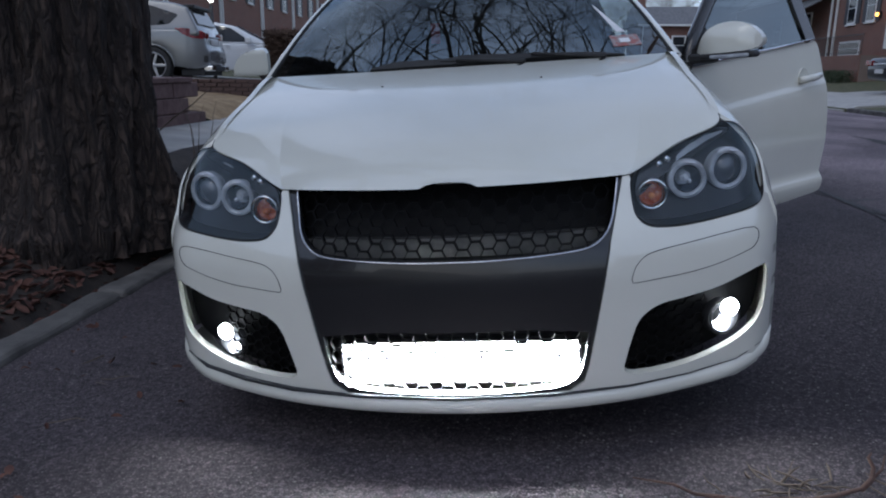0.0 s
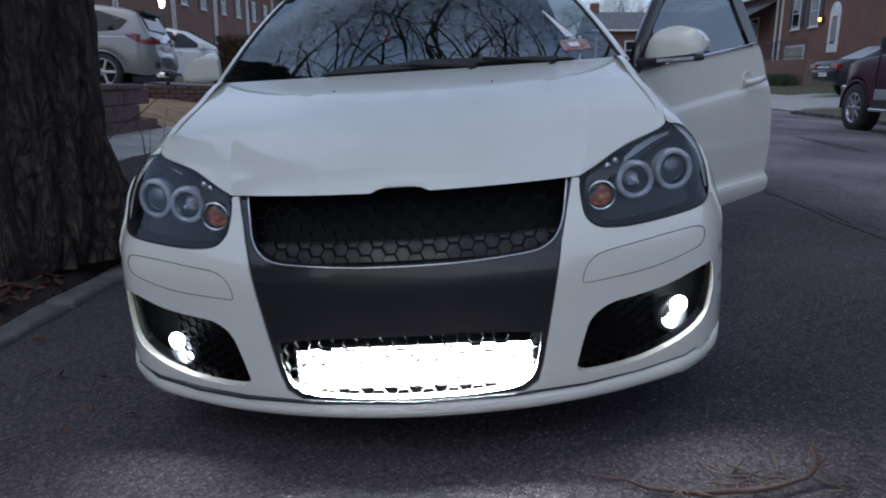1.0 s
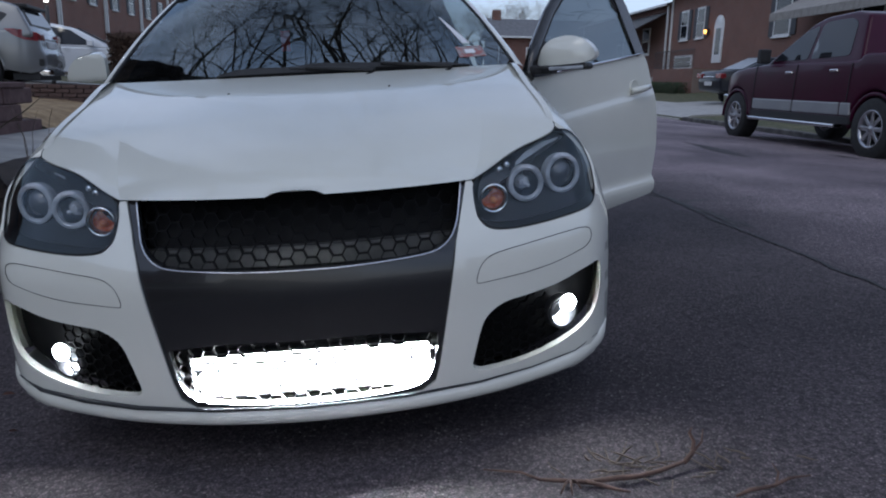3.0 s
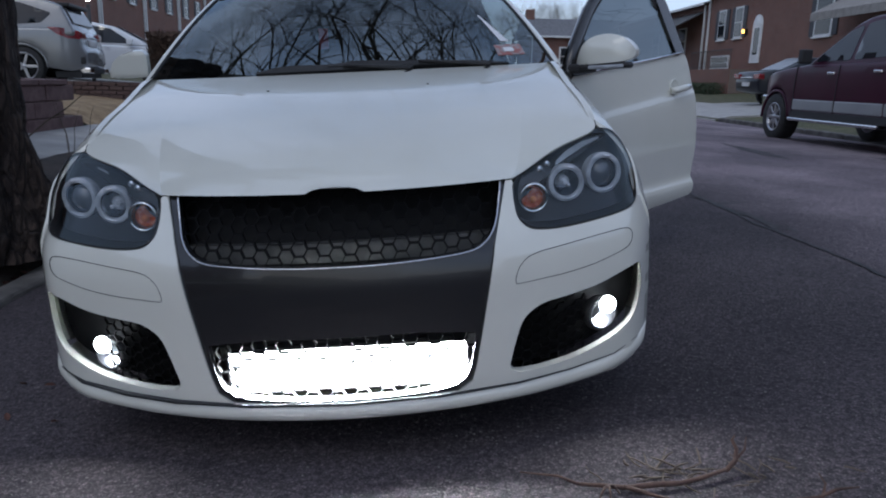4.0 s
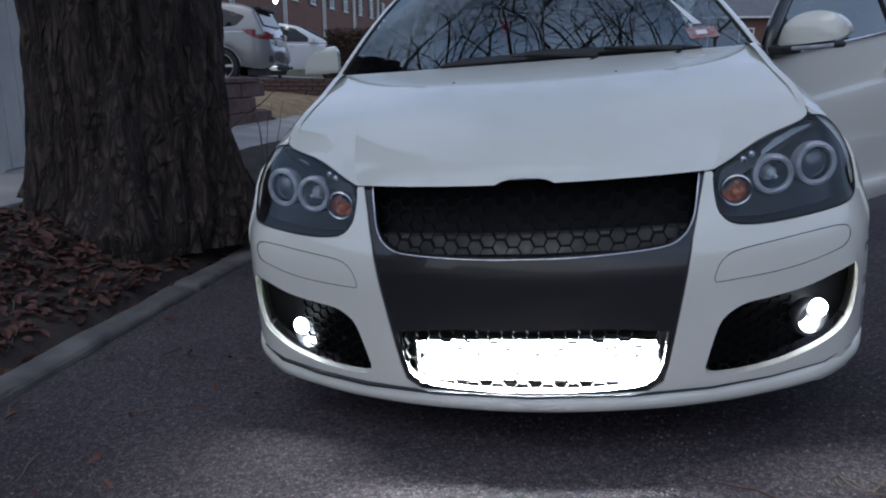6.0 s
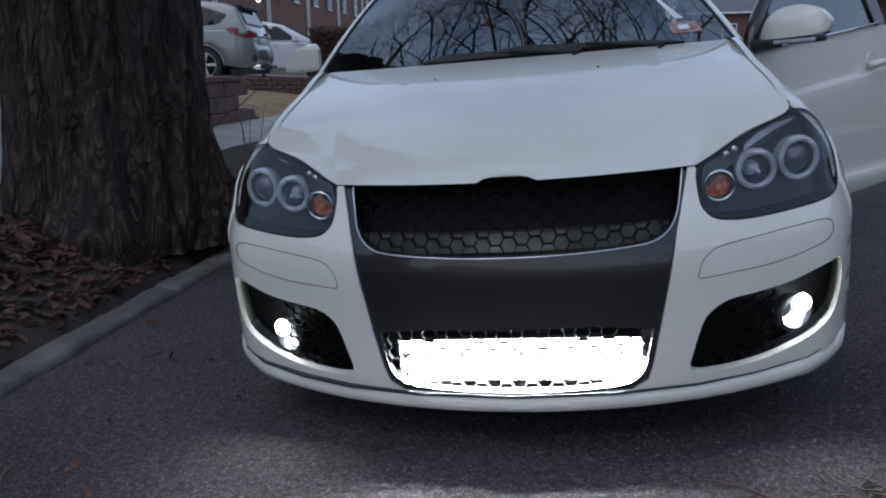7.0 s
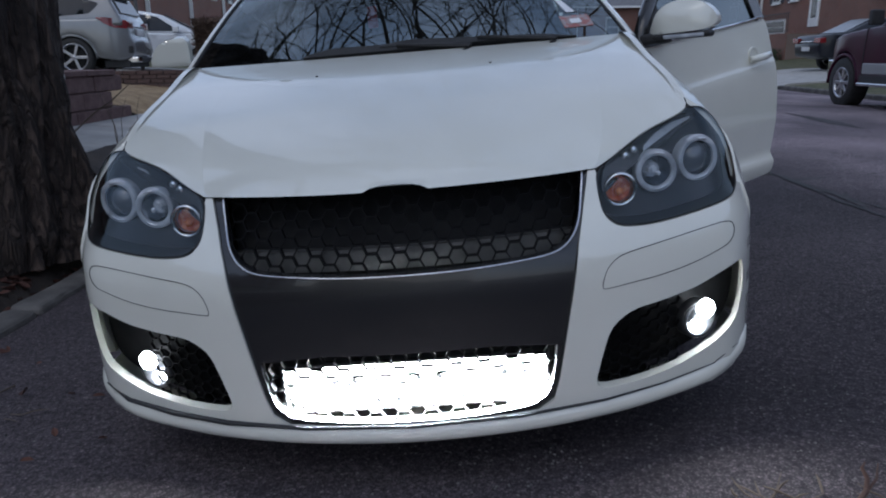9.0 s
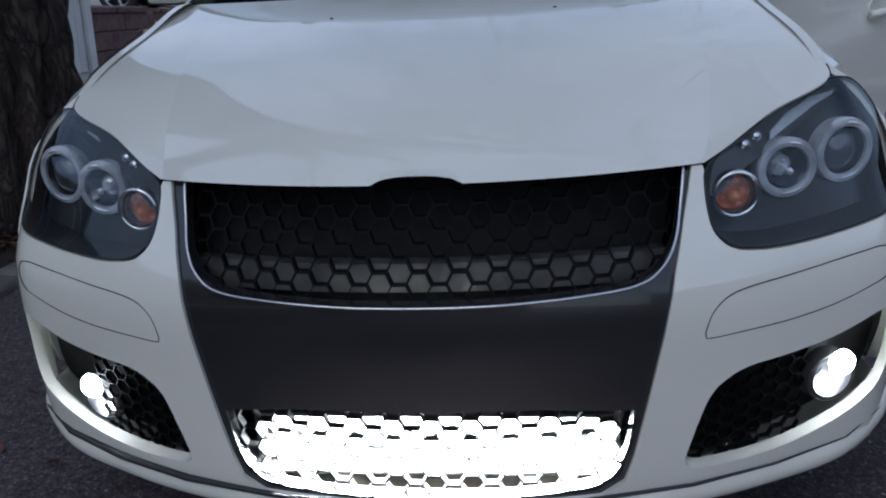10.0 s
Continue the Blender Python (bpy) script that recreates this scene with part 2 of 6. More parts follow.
SOIL = material("soil", (0.025, 0.019, 0.016), 0.95, second=(0.055, 0.042, 0.033), scale=5, fine=45, bump=0.7)
LAWN = material("winter_lawn", (0.05, 0.058, 0.024), 0.95, second=(0.12, 0.105, 0.052), scale=4, fine=90, bump=0.7)
STRAW = material("dry_grass", (0.2, 0.13, 0.065), 0.95, second=(0.34, 0.24, 0.13), scale=6, fine=90, bump=0.6)
LEAFMAT = material("dead_leaf", (0.05, 0.018, 0.013), 0.85, second=(0.125, 0.055, 0.037), scale=9)
TWIGRED = material("fallen_branch_bark", (0.06, 0.034, 0.027), 0.9, second=(0.125, 0.074, 0.056), scale=25, bump=0.4)
GRIT = material("road_grit", (0.05, 0.047, 0.048), 0.85, second=(0.2, 0.185, 0.17), scale=60, spread=(0.38, 0.68), detail=2.0)
TWIG = material("twig", (0.075, 0.056, 0.042), 0.85, second=(0.14, 0.108, 0.08), scale=20)
BARK = bark_material()
BRANCH = material("branch_bark", (0.1, 0.088, 0.078), 0.9, second=(0.18, 0.16, 0.14), scale=6, bump=0.4)
BLOCK = material("wall_block", (0.095, 0.052, 0.05), 0.9, second=(0.16, 0.1, 0.09), scale=7, fine=40, bump=0.8)
BRICK = brick_material("brick", (0.25, 0.105, 0.07), (0.19, 0.078, 0.055), (0.24, 0.19, 0.165))
BRICKDARK = brick_material("brick_dark", (0.2, 0.085, 0.06), (0.15, 0.06, 0.045), (0.2, 0.16, 0.14))
SHINGLE = material("roof_shingle", (0.1, 0.1, 0.105), 0.9, second=(0.17, 0.17, 0.175), scale=5, fine=30, bump=0.4)
WHITEWOOD = material("white_trim", (0.72, 0.72, 0.7), 0.5, second=(0.6, 0.6, 0.58), scale=4)
SHUTTER = material("shutter_paint", (0.03, 0.032, 0.04), 0.6, second=(0.05, 0.05, 0.055), scale=9)
AWNING = material("awning", (0.24, 0.22, 0.2), 0.8, second=(0.32, 0.3, 0.27), scale=4)
AWNINGDARK = material("awning_dark", (0.06, 0.06, 0.06), 0.85, second=(0.1, 0.1, 0.1), scale=4)
IRON = material("black_iron", (0.015, 0.015, 0.016), 0.5, second=(0.03, 0.03, 0.03), scale=20)
PANELSILVER = material("panel_silver", (0.33, 0.34, 0.35), 0.35, 0.3, second=(0.29, 0.3, 0.31), scale=3)
BURGUNDY = material("burgundy_paint", (0.048, 0.0025, 0.02), 0.3, second=(0.038, 0.002, 0.016), scale=2, coat=0.12, spec=0.15)
SILVER = material("silver_paint", (0.235, 0.24, 0.245), 0.26, 0.5, second=(0.21, 0.215, 0.22), scale=2, coat=0.5)
NAVY = material("dark_blue_paint", (0.006, 0.008, 0.013), 0.3, second=(0.009, 0.011, 0.017), scale=2, coat=0.3, spec=0.3)
CARWHITE = material("cool_white_paint", (0.7, 0.72, 0.74), 0.3, second=(0.66, 0.68, 0.7), scale=2, coat=0.7)
REDLAMP = material("red_lamp", (0.12, 0.005, 0.009), 0.2, coat=0.5, second=(0.26, 0.009, 0.013), scale=9)
WARMLAMP = material("warm_lamp", (1, 0.6, 0.2), 0.5, emit=(1.0, 0.4, 0.07), strength=7)
YARDLAMP = material("cool_lamp", (1, 1, 1), 0.5, emit=(1.0, 0.95, 0.88), strength=14)
PLATE = material("plate", (0.6, 0.6, 0.58), 0.5, second=(0.5, 0.5, 0.5), scale=9)
REDCLOTH = material("red_card", (0.9, 0.05, 0.08), 0.6, second=(0.8, 0.04, 0.06), scale=15)
OFFWHITE = material("off_white", (0.75, 0.75, 0.75), 0.7, second=(0.65, 0.66, 0.68), scale=9)
LEAKGREY = material("bumper_beam", (0.1, 0.098, 0.094), 0.6, second=(0.05, 0.05, 0.049), scale=16)
GRILLETRIM = material("grille_chrome", (0.66, 0.66, 0.68), 0.18, 1.0, second=(0.5, 0.5, 0.52), scale=12)
PINK = material("sticker_red", (0.32, 0.12, 0.11), 0.6, second=(0.3, 0.26, 0.26), scale=60, spread=(0.45, 0.55))
DARKSTONE = material("dark_stone", (0.045, 0.04, 0.04), 0.9, second=(0.09, 0.078, 0.075), scale=7, fine=40, bump=0.6)
EDGEBRICK = material("edging_brick", (0.06, 0.037, 0.034), 0.9, second=(0.11, 0.07, 0.06), scale=9, fine=60, bump=0.5)
SHRUB = material("shrub_leaf", (0.02, 0.035, 0.014), 0.8, second=(0.045, 0.065, 0.026), scale=12)
HEDGE = material("hedge_twigs", (0.05, 0.03, 0.02), 0.95, second=(0.1, 0.06, 0.04), scale=12)


# ---- mesh helpers ----
def link(name, bm, mat, parent=None, label="", smooth=False):
    me = bpy.data.meshes.new(name)
    if smooth:
        for f in bm.faces:
            f.smooth = True
    bm.to_mesh(me)
    bm.free()
    if mat:
        me.materials.append(mat)
    ob = new(name, me)
    ob.parent = parent
    return tagged(ob, label)


def part(name, bm, mat, parent, label="", smooth=False):
    return link(name, bm, mat, parent, label, smooth)


def holder(name, m, label, category, group="", kind=""):
    ob = new(name)
    ob.matrix_world = m
    ob.empty_display_size = 0.1
    return tagged(ob, label, category, group, kind)


def box_into(bm, a, b, m=None, bevel=0.0, seg=2):
    made = bmesh.ops.create_cube(bm, size=1)
    a, b = Vector(a), Vector(b)
    t = Matrix.Translation((a + b) / 2) @ Matrix.Diagonal((*(b - a), 1))
    bmesh.ops.transform(bm, matrix=(m or Matrix()) @ t, verts=made["verts"])
    if bevel:
        edges = list({e for v in made["verts"] for e in v.link_edges})
        bmesh.ops.bevel(bm, geom=edges, offset=bevel, segments=seg, affect="EDGES", profile=0.5)
    return bm


def box(a, b, m=None, bevel=0.0, seg=2):
    return box_into(bmesh.new(), a, b, m, bevel, seg)


def tube_into(bm, points, radii, sides=8, caps=True):
    """A tube through the points, with a radius at each."""
    pts = [Vector(p) for p in points]
    if not hasattr(radii, "__len__"):
        radii = [radii] * len(pts)
    rings = []
    prev = None
    for i, p in enumerate(pts):
        d = (pts[min(i + 1, len(pts) - 1)] - pts[max(i - 1, 0)]).normalized()
        if prev is None:
            prev = d.orthogonal().normalized()
        prev = (prev - d * prev.dot(d)).normalized()
        side = d.cross(prev)
        rings.append([bm.verts.new(p + radii[i] * (math.cos(a) * prev + math.sin(a) * side)) for a in (2 * math.pi * j / sides for j in range(sides))])
    for r0, r1 in zip(rings, rings[1:]):
        for j in range(sides):
            f = bm.faces.new((r0[j], r0[(j + 1) % sides], r1[(j + 1) % sides], r1[j]))
            f.smooth = True
    if caps:
        bm.faces.new(rings[0][::-1])
        bm.faces.new(rings[-1])
    return bm


def tube(points, radii, sides=8, caps=True):
    return tube_into(bmesh.new(), points, radii, sides, caps)


def lathe(profile, m=None, sides=28):
    """A turned shape from (radius, height) pairs, round z."""
    bm = bmesh.new()
    rings = [[bm.verts.new((r * math.cos(2 * math.pi * j / sides), r * math.sin(2 * math.pi * j / sides), h)) for j in range(sides)] for r, h in profile]
    for r0, r1 in zip(rings, rings[1:]):
        for j in range(sides):
            bm.faces.new((r0[j], r0[(j + 1) % sides], r1[(j + 1) % sides], r1[j])).smooth = True
    bmesh.ops.remove_doubles(bm, verts=bm.verts, dist=1e-5)
    if m:
        bm.transform(m)
    return bm


def inside(px, py, poly):
    """Which of the points lie in the polygon."""
    poly = np.asarray(poly, float)
    res = np.zeros(len(px), bool)
    x0, y0 = poly[-1]
    for x1, y1 in poly:
        with np.errstate(divide="ignore", invalid="ignore"):
            hit = ((y0 > py) != (y1 > py)) & (px < (x1 - x0) * (py - y0) / (y1 - y0 + 1e-30) + x0)
        res ^= hit
        x0, y0 = x1, y1
    return res


def rounded(poly, times=2):
    """The outline with its corners cut, so that it runs in a curve."""
    for _ in range(times):
        out = []
        for i, p in enumerate(poly):
            q = poly[(i + 1) % len(poly)]
            out += [(0.78 * p[0] + 0.22 * q[0], 0.78 * p[1] + 0.22 * q[1]), (0.22 * p[0] + 0.78 * q[0], 0.22 * p[1] + 0.78 * q[1])]
        poly = out
    return poly


def clipped(poly, r):
    """The outline with each corner turned in a short arc of about r."""
    out = []
    for i, p in enumerate(poly):
        p = Vector(p)
        ends = []
        for q in (Vector(poly[i - 1]), Vector(poly[(i + 1) % len(poly)])):
            d = q - p
            ends.append(p + d * min(0.45, r / max(d.length, 1e-6)))
        a, b = ends
        out += [tuple((1 - t) ** 2 * a + 2 * t * (1 - t) * p + t * t * b) for t in (0.0, 0.33, 0.67, 1.0)]
    return out


def dense(poly, step):
    out = []
    for i, p in enumerate(poly):
        q = poly[(i + 1) % len(poly)]
        n = max(1, int(math.hypot(q[0] - p[0], q[1] - p[1]) / step))
        out += [(p[0] + (q[0] - p[0]) * j / n, p[1] + (q[1] - p[1]) * j / n) for j in range(n)]
    return out


def skin(outline, holes, lift, step=0.04, rim=None, outward=(0, -1, 0)):
    """A panel with holes, drawn in two coordinates and lifted onto a curved surface; rim: how far its edges turn in."""
    from mathutils.geometry import delaunay_2d_cdt
    loops = [dense(p, step) for p in (outline, *holes)]
    pts, edges = [], []
    for lp in loops:
        s = len(pts)
        pts += lp
        edges += [(s + i, s + (i + 1) % len(lp)) for i in range(len(lp))]
    border = np.array(pts)
    (x0, y0), (x1, y1) = border.min(0), border.max(0)
    gx, gy = np.meshgrid(np.arange(x0, x1, step), np.arange(y0, y1, step))
    gx, gy = gx.ravel() + 1e-4, gy.ravel() + 1e-4
    ok = inside(gx, gy, loops[0])
    for h in loops[1:]:
        ok &= ~inside(gx, gy, h)
    gx, gy = gx[ok], gy[ok]
    if len(gx):
        far = np.sqrt(((gx[:, None] - border[None, :, 0]) ** 2 + (gy[:, None] - border[None, :, 1]) ** 2).min(1)) > 0.45 * step
        pts += list(zip(gx[far].tolist(), gy[far].tolist()))
    v, _, f, *_ = delaunay_2d_cdt([Vector(p) for p in pts], edges, [], 0, 1e-7)
    tri = np.array([t for t in f if len(t) == 3])
    co = np.array([tuple(p) for p in v])
    mid = co[tri].mean(1)
    ok = inside(mid[:, 0], mid[:, 1], loops[0])
    for h in loops[1:]:
        ok &= ~inside(mid[:, 0], mid[:, 1], h)
    bm = bmesh.new()
    vs = [bm.verts.new(lift(float(p[0]), float(p[1]))) for p in co]
    for t in tri[ok]:
        try:
            bm.faces.new([vs[i] for i in t]).smooth = True
        except ValueError:
            pass
    bmesh.ops.delete(bm, geom=[w for w in bm.verts if not w.link_faces], context="VERTS")
    bm.normal_update()
    total = Vector()
    for fc in bm.faces:
        total += fc.normal * fc.calc_area()
    if total.dot(Vector(outward)) < 0:
        bmesh.ops.reverse_faces(bm, faces=bm.faces)
    if rim:
        edge = [e for e in bm.edges if e.is_boundary]
        for e in edge:
            e.smooth = False
        made = bmesh.ops.extrude_edge_only(bm, edges=edge)
        for g in made["geom"]:
            if isinstance(g, bmesh.types.BMVert):
                g.co += Vector(rim)
    return bm


def sheet(fn, nu, nv, flip=False):
    """A grid surface fn(u, v), u and v from 0 to 1."""
    bm = bmesh.new()
    g = [[bm.verts.new(fn(i / nu, j / nv)) for i in range(nu + 1)] for j in range(nv + 1)]
    for j in range(nv):
        for i in range(nu):
            q = (g[j][i], g[j][i + 1], g[j + 1][i + 1], g[j + 1][i])
            bm.faces.new(q[::-1] if flip else q).smooth = True
    return bm


def prism(poly, x0, x1, bevel=0.0, seg=2):
    """A (y, z) outline given breadth along x."""
    bm = bmesh.new()
    a = [bm.verts.new((x0, y, z)) for y, z in poly]
    b = [bm.verts.new((x1, y, z)) for y, z in poly]
    n = len(poly)
    fa, fb = bm.faces.new(a), bm.faces.new(b[::-1])
    for i in range(n):
        bm.faces.new((a[i], b[i], b[(i + 1) % n], a[(i + 1) % n]))
    bmesh.ops.recalc_face_normals(bm, faces=bm.faces)
    if bevel:
        edges = list({*fa.edges, *fb.edges})
        bmesh.ops.bevel(bm, geom=edges, offset=bevel, segments=seg, affect="EDGES", profile=0.5)
    return bm


def curve_at(table, t):
    xs = [r[0] for r in table]
    return [float(np.interp(t, xs, [r[i] for r in table])) for i in range(1, len(table[0]))]


def soft_curve(table, t):
    """Smooth interpolation of a table of (t, value) rows."""
    xs = np.array([r[0] for r in table], float)
    ys = np.array([r[1:] for r in table], float)
    t = min(max(t, xs[0]), xs[-1])
    i = min(max(int(np.searchsorted(xs, t)) - 1, 0), len(xs) - 2)
    h = xs[i + 1] - xs[i]
    s = (t - xs[i]) / h
    m = np.gradient(ys, xs, axis=0)
    a, b, c, d = 2 * s**3 - 3 * s**2 + 1, s**3 - 2 * s**2 + s, -2 * s**3 + 3 * s**2, s**3 - s**2
    return (a * ys[i] + b * h * m[i] + c * ys[i + 1] + d * h * m[i + 1]).tolist()


# ---- ground: one cambered sheet out to the horizon ----
PROFILE = [(-400, 3.0), (-60, 2.6), (-20, 1.5), (-12, 0.85), (-8, 0.66), (-5.5, 0.6), (-4.3, 0.5), (-3.9, 0.34), (-3.75, 0.29), (-3.05, 0.24), (-2.6, 0.1), (-2.06, -0.085), (-2.05, -0.16), (-1.87, -0.131), (0, 0.0), (2.33, 0.163), (3.4, 0.2), (4.5, 0.19), (6.4, 0.15), (8.3, 0.06), (8.45, 0.05), (8.46, 0.14), (10, 0.24), (12, 0.4), (15, 0.46), (16, 0.75), (25, 1.0), (60, 1.4), (400, 2.5)]


def ground_z(x, y=0.0):
    return curve_at(PROFILE, x)[0]


def strip(x0, x1, y0, y1, nx, ny, dz=0.0, rough=0.0, cell=0.5, power=1.0):
    """A sheet that follows the ground's profile between two lines, closer-woven near the car."""
    def at(u, v):
        x = x0 + (x1 - x0) * u
        y = y0 + (y1 - y0) * v**power
        bump = rough * (noise.noise(Vector((x / cell, y / cell, 0))) + 0.5 * noise.noise(Vector((x / cell * 3, y / cell * 3, 5))))
        return (x, y, ground_z(x) + dz + bump)
    return sheet(at, nx, ny)


def skirted(bm, drop):
    """The sheet with its edges turned down, so that it has thickness."""
    edge = [e for e in bm.edges if e.is_boundary]
    for e in edge:
        e.smooth = False
    for g in bmesh.ops.extrude_edge_only(bm, edges=edge)["geom"]:
        if isinstance(g, bmesh.types.BMVert):
            g.co.z -= drop
    return bm


xs_far = [-400, -200, -100, -60, -40, -20, -12, -8, -5.5, -4.3, -3.9, -3.75, -3.05, -2.6, -2.3, -2.06, -2.05, -1.87, -1, 0, 1, 2.33, 3.4, 4.5, 6.4, 8.3, 8.45, 8.46, 10, 12, 16, 25, 60, 100, 200, 400]
ys_far = [-200, -60, -20, -8, -4, 0, 4, 8, 14, 22, 40, 80, 160, 400]
bm = bmesh.new()
gv = [[bm.verts.new((x, y, ground_z(x) - 0.02)) for x in xs_far] for y in ys_far]
for j in range(len(ys_far) - 1):
    for i in range(len(xs_far) - 1):
        bm.faces.new((gv[j][i], gv[j][i + 1], gv[j + 1][i + 1], gv[j + 1][i]))
tagged(link("ground", bm, LAWN), "winter grass and earth, patchy and brownish", "ground", kind="structure")

tagged(link("road", strip(-2.04, 8.4, -30, 120, 30, 60, 0.0), ASPHALT), "worn dark grey asphalt street with a long crack", "road", kind="structure")
tagged(link("tree_lawn", strip(-3.06, -1.98, -10, 30, 24, 160, 0.004, 0.02, 0.3), SOIL), "bare dark soil strip under leaf litter beside the kerb", "soil strip", kind="structure")


def slabs(name, x0, x1, y0, y1, step, label, thick=0.1, dz=0.012):
    """A footway of separate slabs with open joints."""
    root = holder(name, Matrix(), label, "pavement", kind="structure")
    n = int((y1 - y0) / step)
    za, zb = ground_z(x0), ground_z(x1)
    bm = box((x0, 0.006, -thick), (x1, step - 0.006, 0), bevel=0.008)
    for v in bm.verts:
        v.co.z += za + (zb - za) * (v.co.x - x0) / (x1 - x0) + dz
    me = bpy.data.meshes.new("slab")
    bm.to_mesh(me)
    bm.free()
    me.materials.append(CONCRETE)
    for i in range(n):
        s = new("slab", me)
        s.parent = root
        s.location = (0, y0 + i * step, 0)
    return root


slabs("pavement", -3.86, -3.05, -6, 30, 1.2, "pale grey concrete footway slabs beside the low wall")
slabs("pavement_far", 10.2, 11.4, -6, 60, 1.5, "pale grey concrete footway slabs across the street")


def kerb(name, x0, x1, top, y0, y1, step, label):
    root = holder(name, Matrix(), label, "kerb", kind="structure")
    bm = box((x0, 0.004, top - 0.3), (x1, step - 0.004, top), bevel=0.03, seg=3)
    bmesh.ops.subdivide_edges(bm, edges=[e for e in bm.edges if abs(e.verts[0].co.y - e.verts[1].co.y) > 0.6 * step], cuts=16)
    for v in bm.verts:
        q = Vector((2 * v.co.x, v.co.y, 2 * v.co.z))
        chip = max(0.0, noise.noise(q * 4 + Vector((9, 0, 0))) - 0.25)
        v.co.x += 0.014 * noise.noise(q * 5) + (0.03 * chip if v.co.x < (x0 + x1) / 2 else -0.03 * chip)
        v.co.z += 0.014 * noise.noise(q * 3 + Vector((4, 0, 0))) - 0.04 * chip
    me = bpy.data.meshes.new("kerbstone")
    bm.to_mesh(me)
    bm.free()
    me.materials.append(KERBSTONE)
    for i in range(int((y1 - y0) / step)):
        s = new("kerbstone", me)
        s.parent = root
        s.location = (random.uniform(-0.004, 0.004), y0 + i * step, random.uniform(-0.006, 0.004))


kerb("kerb", -1.99, -1.83, -0.1, -6, 30, 1.5, "worn weathered concrete kerb beside the tree")
kerb("kerb_far", 8.38, 8.55, 0.16, -6, 18.2, 1.5, "concrete kerb across the street")
kerb("kerb_beyond", 8.38, 8.55, 0.16, 25.5, 60, 1.5, "concrete kerb across the street")


# ---- the white car ----
car = holder("car", CAR, "white car with lamps lit and a front door open, parked", "car")

DEPTH = [(0.0, -0.02), (0.1, -0.05), (0.16, -0.07), (0.25, -0.08), (0.4, -0.084), (0.5, -0.081), (0.55, -0.07), (0.6, -0.038), (0.65, 0.004), (0.7, 0.038), (0.75, 0.092), (0.81, 0.168), (0.9, 0.3)]


def nose(x, z, off=0.0):
    """The nose's outer skin at a breadth and height; off: how far behind it."""
    a = abs(x)
    y = soft_curve(DEPTH, z)[0] + 0.333 * a * a + 7.0 * max(0.0, a - 0.77) ** 2
    return Vector((x, y + off, z))


def mirrored(poly):
    return [(-x, z) for x, z in poly][::-1]


HEADLAMP = rounded([(0.464, 0.704), (0.52, 0.73), (0.6, 0.765), (0.68, 0.795), (0.75, 0.812), (0.797, 0.808), (0.833, 0.765), (0.847, 0.7), (0.846, 0.64), (0.82, 0.608), (0.75, 0.596), (0.66, 0.587), (0.57, 0.582), (0.5, 0.588), (0.468, 0.615), (0.463, 0.66)], 2)
FOG = rounded([(0.425, 0.209), (0.445, 0.29), (0.468, 0.36), (0.52, 0.394), (0.6, 0.402), (0.69, 0.416), (0.78, 0.447), (0.83, 0.455), (0.835, 0.38), (0.81, 0.305), (0.735, 0.255), (0.63, 0.222), (0.53, 0.209)], 2)
half = [(0.447, 0.715), (0.425, 0.64), (0.402, 0.565), (0.385, 0.47), (0.366, 0.37), (0.343, 0.25), (0.33, 0.205), (0.29, 0.178), (0.15, 0.17)]
PANEL = half + [(0.0, 0.168)] + mirrored(half)
half = [(0.424, 0.712), (0.412, 0.65), (0.398, 0.605), (0.375, 0.573), (0.335, 0.552), (0.25, 0.543), (0.12, 0.537)]
UPPER = [(x + 0.007, z) for x, z in half + [(0.0, 0.536)] + mirrored(half)]
half = [(0.345, 0.355), (0.336, 0.28), (0.318, 0.22), (0.28, 0.193), (0.15, 0.185)]
LOWER = rounded(half + [(0.0, 0.183)] + mirrored(half), 1)
under = [p for p in HEADLAMP[::-1] if p[1] < 0.7 and not (p[0] > 0.7 and p[1] > 0.635)]
under = [(0.66 + 1.012 * (x - 0.66), 0.69 + 1.04 * (z - 0.69)) for x, z in under]
half = [(0.462, 0.706)] + under + [(0.866, 0.615), (0.884, 0.6), (0.888, 0.5), (0.885, 0.35), (0.875, 0.24), (0.84, 0.185), (0.74, 0.15), (0.55, 0.135), (0.3, 0.128)]
BUMPER = half + [(0.0, 0.126)] + mirrored(half)
part("bumper", skin(BUMPER, [PANEL, FOG, mirrored(FOG)], nose, 0.03, (0, 0.03, 0)), PAINT, car, "white painted front bumper")
part("grille_panel", skin(PANEL, [UPPER, LOWER], lambda x, z: nose(x, z, 0.008), 0.03, (0, 0.025, 0)), GLOSSBLACK, car, "black plastic grille surround")


def hexes(region, back, side=0.0215, wall=0.0028, deep=0.014):
    """A honeycomb of thin walls, clipped to the region."""
    bm = bmesh.new()
    (x0, z0), (x1, z1) = np.min(region, 0), np.max(region, 0)
    for i in range(int((x1 - x0) / (1.5 * side)) + 2):
        for j in range(int((z1 - z0) / (1.732 * side)) + 2):
            cx, cz = x0 + 1.5 * side * i, z0 + 1.732 * side * (j + 0.5 * (i % 2))
            if not inside(np.array([cx]), np.array([cz]), region)[0]:
                continue
            rings = []
            for r, dy in ((side, 0), (side - wall, 0), (side - wall, deep)):
                rings.append([bm.verts.new(nose(cx + r * math.cos(a), cz + r * math.sin(a), back + dy)) for a in (math.pi / 3 * q for q in range(6))])
            for r0, r1 in zip(rings, rings[1:]):
                for q in range(6):
                    bm.faces.new((r0[q], r0[(q + 1) % 6], r1[(q + 1) % 6], r1[q]))
    return bm


